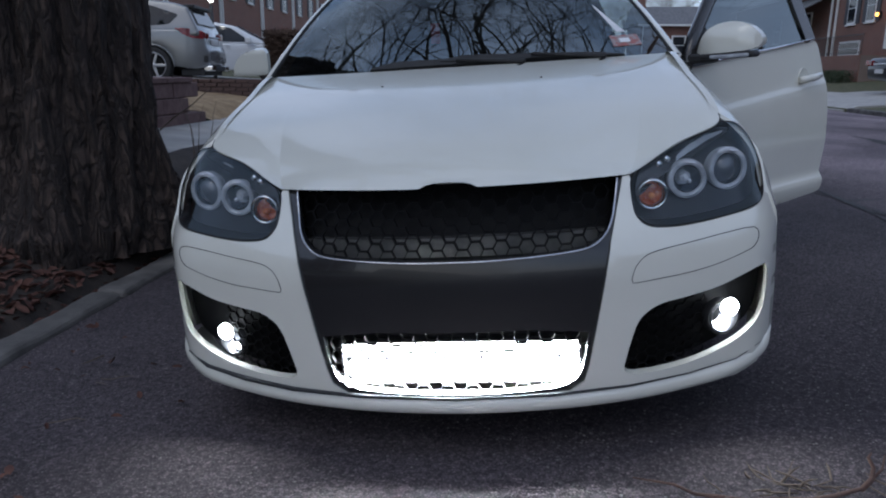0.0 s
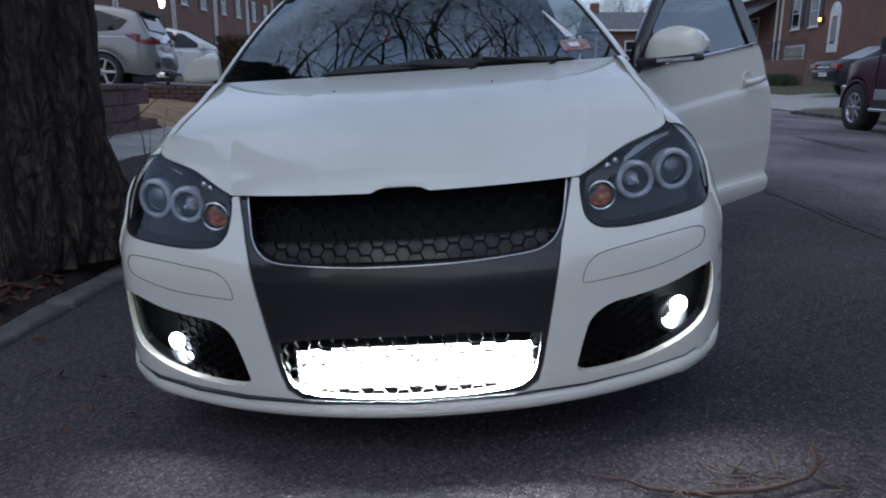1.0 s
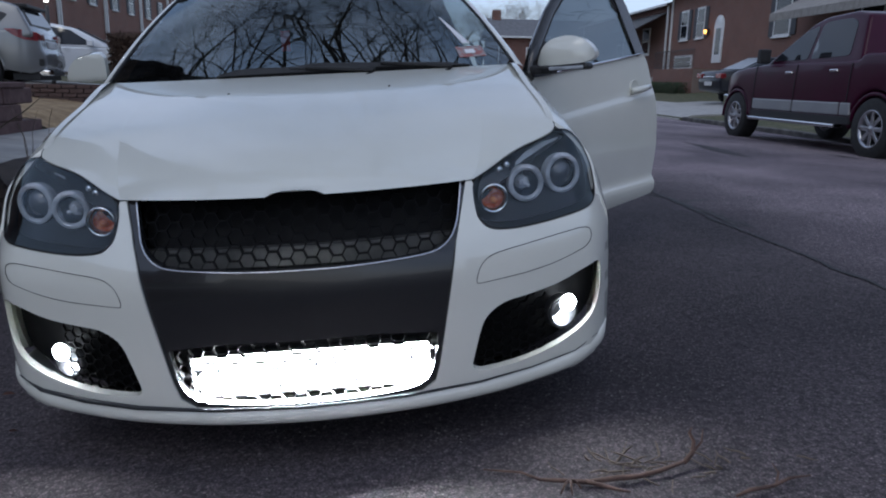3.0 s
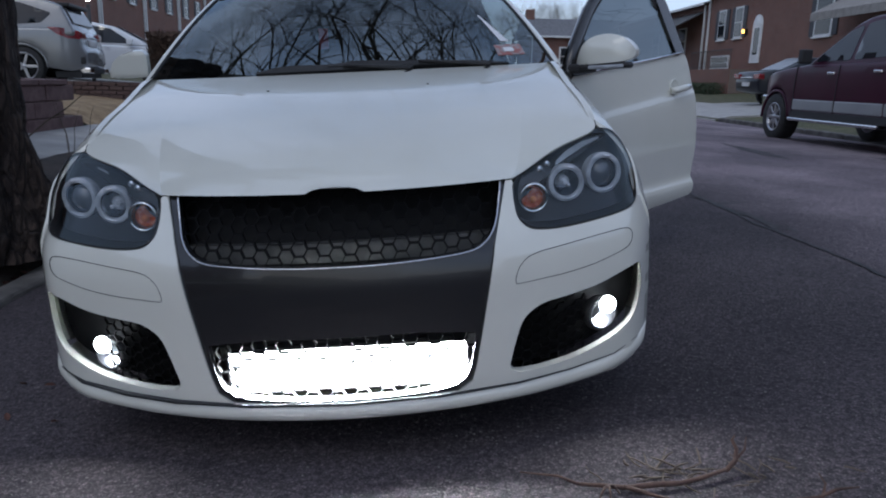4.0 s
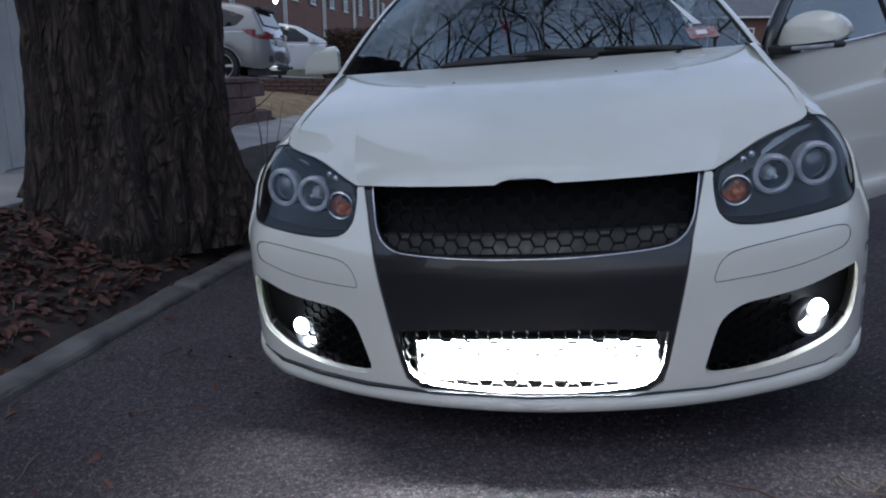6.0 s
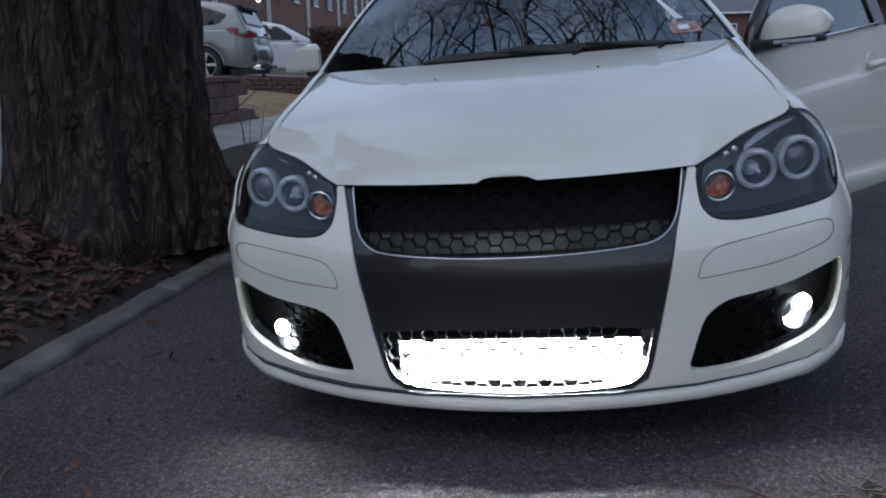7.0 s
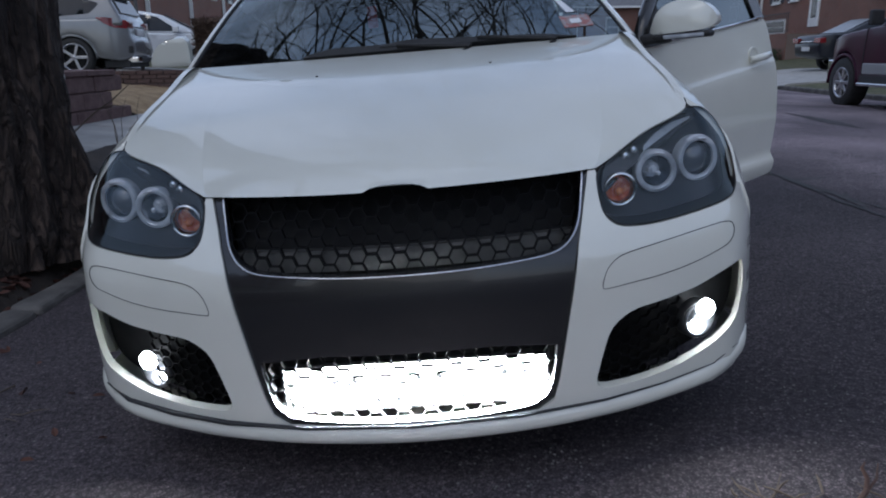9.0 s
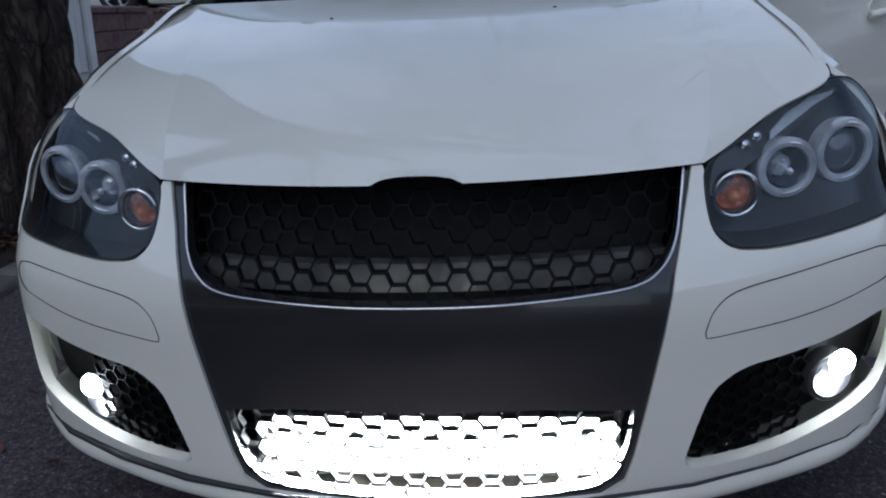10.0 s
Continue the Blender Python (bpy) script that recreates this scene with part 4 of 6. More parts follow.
for x0, x1, v0, v1, t0, t1, hub in ((-0.36, 0.3, 0.012, 0.03, 0.062, 0.04, 0.2), (-0.09, 0.6, 0.05, 0.012, 0.055, 0.03, 0.5)):
    wiper = part("wiper", blade(x0, x1, v0, v1, t0, t1, 0.016), RUBBER, car, "black wiper blade at rest")
    mid = shield((0.5 * (x0 + x1)) / 1.56 + 0.5, 0.5 * (v0 + v1) + 0.02) + Vector((0, -0.022, 0.018))
    part("wiper_arm", tube([shield(hub / 1.56 + 0.5, 0.0) + Vector((0, -0.05, -0.004)), shield(hub / 1.56 + 0.5, 0.015) + Vector((0.03, -0.03, 0.01)), mid], [0.012, 0.009, 0.006], 6), RUBBER, wiper)

# cabin
dash = sheet(lambda u, v: Vector(((2 * u - 1) * 0.72, 1.12 + 0.52 * v, 1.0 - 0.05 * (1 - v) + 0.03 * math.exp(-((u - 0.72) / 0.13) ** 2) * v - (0.25 * max(0, v - 0.8) * 5) ** 2 * 0.4)), 24, 10)
part("dashboard", dash, TRIM, car, "dark dashboard")
part("cabin_floor", box((-0.8, 1.2, 0.2), (0.8, 3.7, 0.24)), TRIM, car)
part("firewall", box((-0.8, 1.16, 0.2), (0.8, 1.2, 0.96)), TRIM, car)
for sx in (1, -1):
    seat = part("front_seat", box((sx * 0.36 - 0.25, 2.0, 0.35), (sx * 0.36 + 0.25, 2.55, 0.55), bevel=0.05, seg=3), SEATCLOTH, car, "dark cloth front seat")
    part("backrest", box((-0.24, -0.06, 0), (0.24, 0.06, 0.62), Matrix.Translation((sx * 0.36, 2.55, 0.5)) @ pose(0, 0, 0, -18), 0.05, 3), SEATCLOTH, seat)
    part("headrest", box((-0.13, -0.05, 0), (0.13, 0.05, 0.17), Matrix.Translation((sx * 0.36, 2.77, 1.12)) @ pose(0, 0, 0, -12), 0.04, 3), SEATCLOTH, seat)
part("rear_shelf", box((-0.75, 3.55, 0.95), (0.75, 4.0, 1.0)), TRIM, car)
for sx in (1, -1):
    part("c_pillar", sheet(lambda u, v: Vector((sx * ((0.645 - 0.045 * u) * v + (0.81 - 0.13 * u) * (1 - v)), (2.75 + 0.42 * u) * v + (3.4 + 0.62 * u) * (1 - v), 0.985 + 0.445 * v)), 6, 8), TRIM, car)
part("headliner", sheet(lambda u, v: Vector(((2 * u - 1) * (0.64 - 0.06 * v), 1.74 + 0.08 * (2 * u - 1) ** 2 + 1.42 * v, 1.425 + 0.025 * math.sin(math.pi * v) - 0.035 * (2 * u - 1) ** 2)), 10, 8), TRIM, car)
part("rear_bench", box((-0.62, 3.1, 0.4), (0.62, 3.6, 0.95), bevel=0.06, seg=3), SEATCLOTH, car)
wheel_at = Matrix.Translation((0.36, 1.78, 0.93)) @ pose(0, 0, 0, 65)
bm = bmesh.new()
ringpts = [Vector((0.185 * math.cos(a), 0.185 * math.sin(a), 0)) for a in (2 * math.pi * i / 28 for i in range(29))]
tube_into(bm, ringpts, 0.016, 8, False)
for a in (0.5, 2.64, 4.71):
    tube_into(bm, [(0, 0, -0.02), (0.18 * math.cos(a), 0.18 * math.sin(a), 0)], [0.04, 0.018], 6)
bm.transform(wheel_at)
part("steering_wheel", bm, TRIM, car, "black steering wheel")
part("rear_view_mirror", box((-0.12, 1.72, 1.31), (0.12, 1.75, 1.37), bevel=0.015), TRIM, car)
part("air_freshener", box((-0.176, 1.68, 1.13), (-0.134, 1.686, 1.22), bevel=0.002), REDCLOTH, car, "red card hanging from the mirror")
sticker = part("inspection_sticker", sheet(lambda u, v: shield(0.873 + 0.072 * u, 0.1 + 0.09 * v) + Vector((0, -0.0015, 0.0015)), 4, 4), PINK, car, "red and white windshield sticker")
part("sticker_bar", sheet(lambda u, v: shield(0.893 + 0.026 * u, 0.125 + 0.035 * v) + Vector((0, -0.004, 0.004)), 2, 2), OFFWHITE, sticker)
part("paper_strip", sheet(lambda u, v: shield(0.872 + (0.022 - 0.018 * v) * u + 0.026 * (1 - v), 0.22 + 0.26 * v) + Vector((0, -0.0015, 0.0015)), 2, 4), OFFWHITE, car, "white strip on the windshield")


def wheel(parent, m, r=0.32, w=0.21, rim_r=0.215, spokes=5, spoke_w=0.024):
    """A tyre and its alloy rim, its axle along x, its outer face towards +x."""
    turn = m @ pose(0, 0, 0, 0, 90, 0)
    hub = part("wheel", lathe([(rim_r - 0.03, -w / 2), (rim_r, -w / 2), (rim_r, w / 2), (rim_r - 0.012, w / 2 + 0.004), (rim_r - 0.03, w / 2 - 0.02), (rim_r - 0.04, 0.0)], turn), ALLOY, parent, "alloy wheel")
    part("tyre", lathe([(rim_r, -w / 2), (r - 0.03, -w / 2 - 0.004), (r - 0.008, -w / 2 + 0.02), (r, -w / 4), (r, w / 4), (r - 0.008, w / 2 - 0.02), (r - 0.03, w / 2 + 0.004), (rim_r, w / 2)], turn, 36), RUBBER, hub)
    part("brake_disc", lathe([(0.0, 0.0), (rim_r - 0.045, 0.0), (rim_r - 0.045, -0.02)], turn), RUBBER, hub)
    bm = bmesh.new()
    for i in range(spokes):
        a = 2 * math.pi * i / spokes
        box_into(bm, (-spoke_w, 0.02, w / 2 - 0.045), (spoke_w, rim_r - 0.012, w / 2 - 0.012), turn @ pose(0, 0, 0, 0, 0, math.degrees(a)), 0.008)
    part("spokes", bm, ALLOY, hub)
    part("hub_cap", lathe([(0.0, w / 2 - 0.004), (0.04, w / 2 - 0.006), (0.05, w / 2 - 0.02), (0.05, w / 2 - 0.05)], turn, 18), ALLOY, hub)


for y in (0.87, 3.45):
    wheel(car, Matrix.Translation((0.78, y, 0.31)))
    wheel(car, Matrix.Translation((-0.78, y, 0.31)) @ pose(0, 0, 0, 0, 0, 180))

# the open door
OPEN = 47.0
door_m = Matrix.Translation((0.87, 1.38, 0)) @ pose(0, 0, 0, 0, 0, -OPEN)
# local: y along the door from its hinge, x outward


def door_skin(y, z, off=0.0):
    w = 0.0 - 0.045 * max(0.0, (z - 0.62) / 0.4) ** 1.8 - 0.02 * max(0.0, (0.55 - z) / 0.2) + 0.026 * max(0.0, min(1.0, (0.385 - z) / 0.04)) - 0.03 * max(0.0, (0.33 - z) / 0.1) ** 2
    shelf = (z - (0.745 + 0.085 * y)) / 0.03
    w += 0.014 / (1 + math.exp(max(-30.0, min(30.0, 2.4 * shelf)))) - 0.005
    return Vector((w + off, y, z))


door_outline = rounded([(0.0, 0.42), (0.0, 0.93), (0.03, 0.957), (0.4, 0.985), (0.8, 1.018), (1.13, 1.05), (1.165, 1.03), (1.185, 0.9), (1.19, 0.75), (1.18, 0.5), (1.165, 0.4), (1.162, 0.31), (1.15, 0.285), (1.1, 0.28), (0.4, 0.25), (0.1, 0.25), (0.02, 0.3)], 1)
bm = skin(clipped(door_outline, 0.03), [], door_skin, 0.016, (-0.07, 0, 0), (1, 0, 0))
bm.transform(door_m)
door = part("front_door", bm, PAINT, car, "open white front door")


def on_door(name, bm, mat, label="", parent=None):
    bm.transform(door_m)
    return part(name, bm, mat, parent or door, label)


on_door("door_card", skin([(0.56 + 0.9 * (y - 0.58), 0.65 + 0.93 * (z - 0.65)) for y, z in door_outline], [], lambda y, z: door_skin(y, z, -0.085), 0.08, None, (-1, 0, 0)), TRIM, "dark inner door lining")


def upright(y, z, off=0.0):
    return Vector((-0.045 - 0.36 * (z - 1.0) + off, y, z))


frame_line = [(0.03, 0.96), (0.16, 1.09), (0.34, 1.24), (0.5, 1.345), (0.62, 1.39), (0.85, 1.425), (1.05, 1.425), (1.09, 1.3), (1.115, 1.05)]
bm = tube([upright(y, z) for y, z in frame_line[:7]], 0.03, 8)
on_door("window_frame", bm, GLOSSBLACK, "black window frame")
bm = skin([(1.05, 1.035), (1.14, 1.05), (1.11, 1.3), (1.06, 1.43), (0.98, 1.43), (1.01, 1.3)], [], lambda y, z: upright(y, z, 0.012), 0.08, (-0.03, 0, 0), (1, 0, 0))
on_door("door_post", bm, GLOSSBLACK, "black door post cover")
bm = skin([(0.05, 0.97), (1.06, 1.04), (1.02, 1.4), (0.64, 1.385), (0.5, 1.335), (0.34, 1.23), (0.18, 1.08)], [], lambda y, z: upright(y, z, 0.0), 0.08, None, (1, 0, 0))
on_door("door_glass", bm, DARKGLASS, "dark side glass").visible_shadow = False
bm = skin([(0.04, 0.955), (0.24, 0.97), (0.24, 1.13), (0.17, 1.1)], [], lambda y, z: upright(y, z, 0.01), 0.06, (-0.02, 0, 0), (1, 0, 0))
on_door("mirror_base", bm, BLACK)
on_door("belt_strip", tube([door_skin(y, z, 0.006) for y, z in ((0.2, 0.972), (0.4, 0.988), (0.8, 1.021), (1.1, 1.05))], 0.008, 6), CHROME, "bright belt strip")


def handle_shape():
    bm = tube([door_skin(0.93, 0.858, 0.012), door_skin(0.955, 0.862, 0.036), door_skin(1.02, 0.868, 0.042), door_skin(1.09, 0.872, 0.03), door_skin(1.105, 0.873, 0.008)], [0.016, 0.017, 0.017, 0.016, 0.013], 10)
    return bm


on_door("handle", handle_shape(), PAINT, "white pull handle")
on_door("handle_dish", lathe([(0.0, -0.018), (0.028, -0.012), (0.042, 0.002), (0.046, 0.001), (0.044, -0.006)], Matrix.Translation(door_skin(0.985, 0.872, 0.002)) @ pose(0, 0, 0, 0, 90, 0), 24), PAINT)


def mirror_shell(name, m, parent, flip):
    """A wing mirror: local x outward from the car, -y forward."""
    if flip:
        # seen from ahead: a blunt wedge with a flat underside
        face = clipped([(0.089, -0.06), (0.084, -0.03), (0.064, 0.012), (0.035, 0.04), (-0.03, 0.058), (-0.07, 0.06), (-0.086, 0.035), (-0.084, -0.03), (-0.08, -0.06), (-0.02, -0.064)], 0.01)
        face = [(-x, z) for x, z in face]
        bm = skin(face, [], lambda x, z: Vector((x, 0.03 - 0.028 * max(0.0, 1 - (x / 0.1) ** 6 - (z / 0.072) ** 6) ** 0.5, z)), 0.01, (0, 0.05, 0))
        bm.transform(m)
        return part(name, bm, PAINT, parent, "white wing mirror")
    # a dome with a straight lower edge that comes to a point beside the door
    face = clipped([(-0.142, -0.056), (-0.118, -0.018), (-0.094, 0.028), (-0.05, 0.058), (0.01, 0.068), (0.075, 0.058), (0.122, 0.03), (0.142, -0.006), (0.138, -0.036), (0.1, -0.05), (0.0, -0.054)], 0.03)
    bm = skin(face, [], lambda x, z: Vector((x, 0.03 - 0.085 * max(0.0, 1 - abs(x / 0.145) ** 2.6) ** 0.5 * max(0.0, 1 - abs((z + 0.02) / 0.095) ** 2.6) ** 0.5, z)), 0.012, (0, 0.05, 0))
    bm.transform(m)
    shell_part = part(name, bm, PAINT, parent, "white wing mirror")
    part("mirror_arm", box((-0.17, -0.03, -0.09), (-0.05, 0.04, -0.05), m, 0.012), BLACK, shell_part)
    part("mirror_lower", box((-0.11, -0.045, -0.078), (0.125, 0.035, -0.052), m, 0.012), BLACK, shell_part)
    part("mirror_signal", box((-0.06, -0.055, -0.075), (0.105, -0.04, -0.06), m, 0.005), RINGWHITE, shell_part, "clear side signal lens")


mirror_shell("wing_mirror", door_m @ Matrix.Translation((0.13, 0.085, 1.06)) @ pose(0, 0, 0, 0, 0, 12) @ Matrix.Diagonal((0.93, 1, 1.0, 1)), door, False)
mirror_shell("wing_mirror", Matrix.Translation((-0.98, 1.45, 1.09)) @ pose(0, 0, 0, 10, 0, 4) @ Matrix.Diagonal((0.95, 1, 0.93, 1)), car, True)

# the body sits slightly askew to its nose
apart = {door, *door.children_recursive}
for ob in car.children_recursive:
    if ob.type == "MESH" and ob not in apart:
        for v in ob.data.vertices:
            v.co.x -= 0.03 * max(0.0, v.co.y - 0.25)


# ---- the street tree and its crown over the car ----
def limb_tree(name, base, label, trunk_r, fork_z, seed, spread, height, rows=190, up=False, fused=False):
    rnd, shoots = random.Random(seed), random.Random(seed + 50)
    root = holder(name, Matrix.Translation(base), label, "tree")
    lean_z = 0.42 if fused else 0.65

    def trunk_at(u, v):
        a = 2 * math.pi * u
        z = -0.15 + (fork_z + 0.15) * v
        flare = 0.32 * math.exp(-max(0, z) / 0.28)
        # a second stem, fused with the first, leans away from the road above a deep cleft
        flare += 0.4 * max(0.0, min(z, 2.4) - 1.1) * max(0.0, math.cos(a + 2.53)) ** 2 if fused else 0.0
        if fused:
            flare -= 0.17 * math.exp(-(math.remainder(a + 1.43 - 0.12 * z, 2 * math.pi) / 0.13) ** 2) * min(1.0, max(0.0, z) * 2)
        lobes = 1 + 0.10 * math.exp(-max(0, z) / 0.9) * math.sin(5 * a + 1.0) + 0.03 * math.sin(9 * a + z)
        r = trunk_r * (1 + flare) * lobes * (1 - 0.45 * max(0.0, min(1.0, (z - lean_z * fork_z) / ((1 - lean_z) * fork_z))) ** 1.5)
        wob = 0.5 * noise.noise(Vector((math.cos(a) * 2, math.sin(a) * 2, z * 1.1)))
        q = Vector((math.cos(a + 0.25 * wob) * 5.5, math.sin(a + 0.25 * wob) * 5.5, z * 1.25))
        furrow = abs(noise.noise(q)) ** 0.6
        fine = abs(noise.noise(Vector((q.x * 2.3, q.y * 2.3, z * 4.2)))) ** 0.7
        ridge = 0.11 * furrow + 0.032 * fine - 0.07
        r += ridge
        return Vector((r * math.cos(a), r * math.sin(a), z))

    part("trunk", sheet(trunk_at, int(1.37 * rows), rows), BARK, root, "furrowed grey-brown bark")
    verts, faces = [], []

    def segment(p, q, r0, r1, sides):
        d = (q - p).normalized()
        s = d.orthogonal().normalized()
        t = d.cross(s)
        n = len(verts)
        for c, r in ((p, r0), (q, r1)):
            for j in range(sides):
                a = 2 * math.pi * j / sides
                verts.append(tuple(c + r * (math.cos(a) * s + math.sin(a) * t)))
        for j in range(sides):
            faces.append((n + j, n + (j + 1) % sides, n + sides + (j + 1) % sides, n + sides + j))

    def grow(p, d, r, length, level):
        steps = 5 if level < 3 else 3
        for s in range(steps):
            d = (d + Vector((rnd.gauss(0.0, 0.15), rnd.gauss(0.05, 0.14), rnd.gauss(0.02, 0.14)))).normalized()
            q = p + d * length / steps
            r1 = r * (0.9 if level < 2 else 0.82)
            segment(p, q, r, r1, 8 if level < 2 else (5 if level < 4 else 3))
            p, r = q, r1
            if level == 4 and shoots.random() < 0.5:
                # the finest shoots
                side, tip = Vector((shoots.gauss(0, 1), shoots.gauss(0, 1), shoots.gauss(0.2, 0.6))).normalized(), q
                for j in range(3):
                    end = tip + (d * 0.8 + side * (0.75 - 0.2 * j)).normalized() * length * shoots.uniform(0.16, 0.26)
                    segment(tip, end, 0.0034 - 0.0008 * j, 0.0028 - 0.0008 * j, 3)
                    tip = end
            if level < 4 and s > 0 and rnd.random() < 0.9:
                side = Vector((rnd.gauss(0, 1), rnd.gauss(0, 1), rnd.gauss(0.1, 0.6)))
                side = (side - d * side.dot(d)).normalized()
                nd = (d * 0.8 + side * 0.65).normalized()
                grow(p, nd, max(0.0025, r * rnd.uniform(0.44, 0.66)), length * rnd.uniform(0.55, 0.8), level + 1)
        if level < 4:
            for _ in range(2):
                side = Vector((rnd.gauss(0, 1), rnd.gauss(0, 1), rnd.gauss(0, 0.5))).normalized()
                grow(p, (d + 0.5 * side).normalized(), r * 0.75, length * rnd.uniform(0.5, 0.7), level + 1)

    for ex, ey, ez, r in spread:
        # a bough from the fork out to (ex, ey, ez), and sprays that go on from it
        p, end = Vector((0, 0, fork_z - 0.5)), Vector((ex, ey, ez))
        n, heavy = 7, 1.5 if fused else 2.6
        for i in range(n):
            q = Vector((0, 0, fork_z - 0.5)).lerp(end, (i + 1) / n)
            q.z += 0.8 * math.sin(math.pi * (i + 1) / n)
            q += Vector((rnd.gauss(0, 0.1), rnd.gauss(0, 0.1), rnd.gauss(0, 0.1))) * (1 if i < n - 1 else 0)
            segment(p, q, r * (1 + heavy * (1 - i / n) ** 1.6), r * (1 + heavy * (1 - (i + 1) / n) ** 1.6), 8)
            p = q
            if i in (2, 4):
                grow(p, Vector((rnd.gauss(0, 0.8), rnd.gauss(0.2, 0.8), rnd.uniform(0.4, 1))).normalized(), r * 0.45, height * 0.6, 3)
        for _ in range(7):
            d = Vector((rnd.gauss(0, 0.32), 1.0 if ey > -2 else -1.0, rnd.uniform(-0.2, 0.5))).normalized()
            if up:
                d = Vector((rnd.gauss(0, 0.5), rnd.gauss(0, 0.5), 1.0)).normalized()
            grow(p, d, r * rnd.uniform(0.3, 0.5), height * rnd.uniform(0.85, 1.15), 1)
    me = bpy.data.meshes.new("crown")
    me.from_pydata(verts, [], faces)
    me.materials.append(BRANCH)
    crown = new("crown", me)
    crown.parent = root
    tagged(crown, "bare winter limbs and twigs")
    return root


limb_tree("street_tree", (-2.577, 2.25, ground_z(-2.59) + 0.02), "big bare street tree with furrowed bark beside the kerb", 0.53, 4.6, 5,
          [(-2.6, -0.6, 8.2, 0.075), (-0.6, -0.9, 8.6, 0.08), (0.9, -1.1, 8.8, 0.08), (2.2, -1.2, 8.6, 0.08), (3.3, -1.2, 8.8, 0.08), (4.4, -1.1, 8.6, 0.075), (6.2, -0.8, 8.6, 0.065), (1.2, -3.2, 8.6, 0.08), (-1.8, -2.5, 8.2, 0.07)], 4.6, fused=True)

for x, y, seed in ((15.2, 80.0, 8), (11.5, 88.0, 9)):
    limb_tree("distant_tree", (x, y, 1.0), "distant bare tree beyond the brick house", 0.25, 2.6, seed, [(-1.6, 0.5, 4.6, 0.09), (1.5, -0.4, 4.8, 0.09), (0.2, 0.8, 5.2, 0.1)], 1.9, 24, True)

# ---- low block wall, pole and yard ----
wall = holder("block_wall", Matrix(), "low retaining wall of rough brownish-red blocks", "wall", kind="structure")
bm = box((-0.15, 0.002, 0.002), (0.15, 0.648, 0.178), bevel=0.014)
for v in bm.verts:
    v.co += Vector((0.012, 0.006, 0.004)) * noise.noise(v.co * 13)
block = bpy.data.meshes.new("block")
bm.to_mesh(block)
bm.free()
block.materials.append(BLOCK)
bm = box((-0.17, 0.002, 0.0), (0.17, 0.648, 0.06), bevel=0.012)
cap = bpy.data.meshes.new("cap_block")
bm.to_mesh(cap)
bm.free()
cap.materials.append(BLOCK)
for c in range(3):
    for i in range(7):
        b = new("block", block)
        b.parent = wall
        b.location = (-4.02 + random.uniform(-0.008, 0.008) - 0.02 * c, 2.52 + 0.65 * i - (0.3 if c % 2 else 0) + (0.12 if c == 0 else 0), 0.28 + 0.18 * c)
for i in range(7):
    b = new("cap_block", cap)
    b.parent = wall
    b.location = (-4.05 + random.uniform(-0.005, 0.005), 2.35 + 0.65 * i, 0.82)
for c in range(4):
    for i in range(3):
        b = new("block" if c < 3 else "cap_block", block if c < 3 else cap)
        b.parent = wall
        b.location, b.rotation_euler = (-4.2 - 0.65 * i, 6.85, 0.28 + 0.18 * c), (0, 0, radians(90))

fence_line = holder("white_fence", Matrix.Translation((-3.72, 2.35, 0.285)), "tall white plastic board fence beside the footway", "fence")
for i in range(20):
    part("board", box((-0.012, 0.15 * i + 0.004, 0.04 + 0.004 * (i % 3)), (0.012, 0.15 * i + 0.146, 2.0), None, 0.004), WHITEWOOD, fence_line)
for z in (0.2, 1.8):
    part("rail", box((-0.05, 0.0, z), (-0.012, 3.0, z + 0.09), None, 0.006), WHITEWOOD, fence_line)
for y in (0.0, 3.01):
    post = part("post", box((-0.05, y - 0.05, 0), (0.05, y + 0.05, 2.4), None, 0.008), WHITEWOOD, fence_line)
    part("rib", box((-0.012, y - 0.062, 0.02), (0.012, y - 0.048, 2.38), None, 0.003), WHITEWOOD, post)
    part("post_cap", lathe([(0.0, 0.05), (0.03, 0.04), (0.062, 0.01), (0.062, 0.0), (0.0, 0.0)], Matrix.Translation((0, y, 2.4)), 12), WHITEWOOD, post)


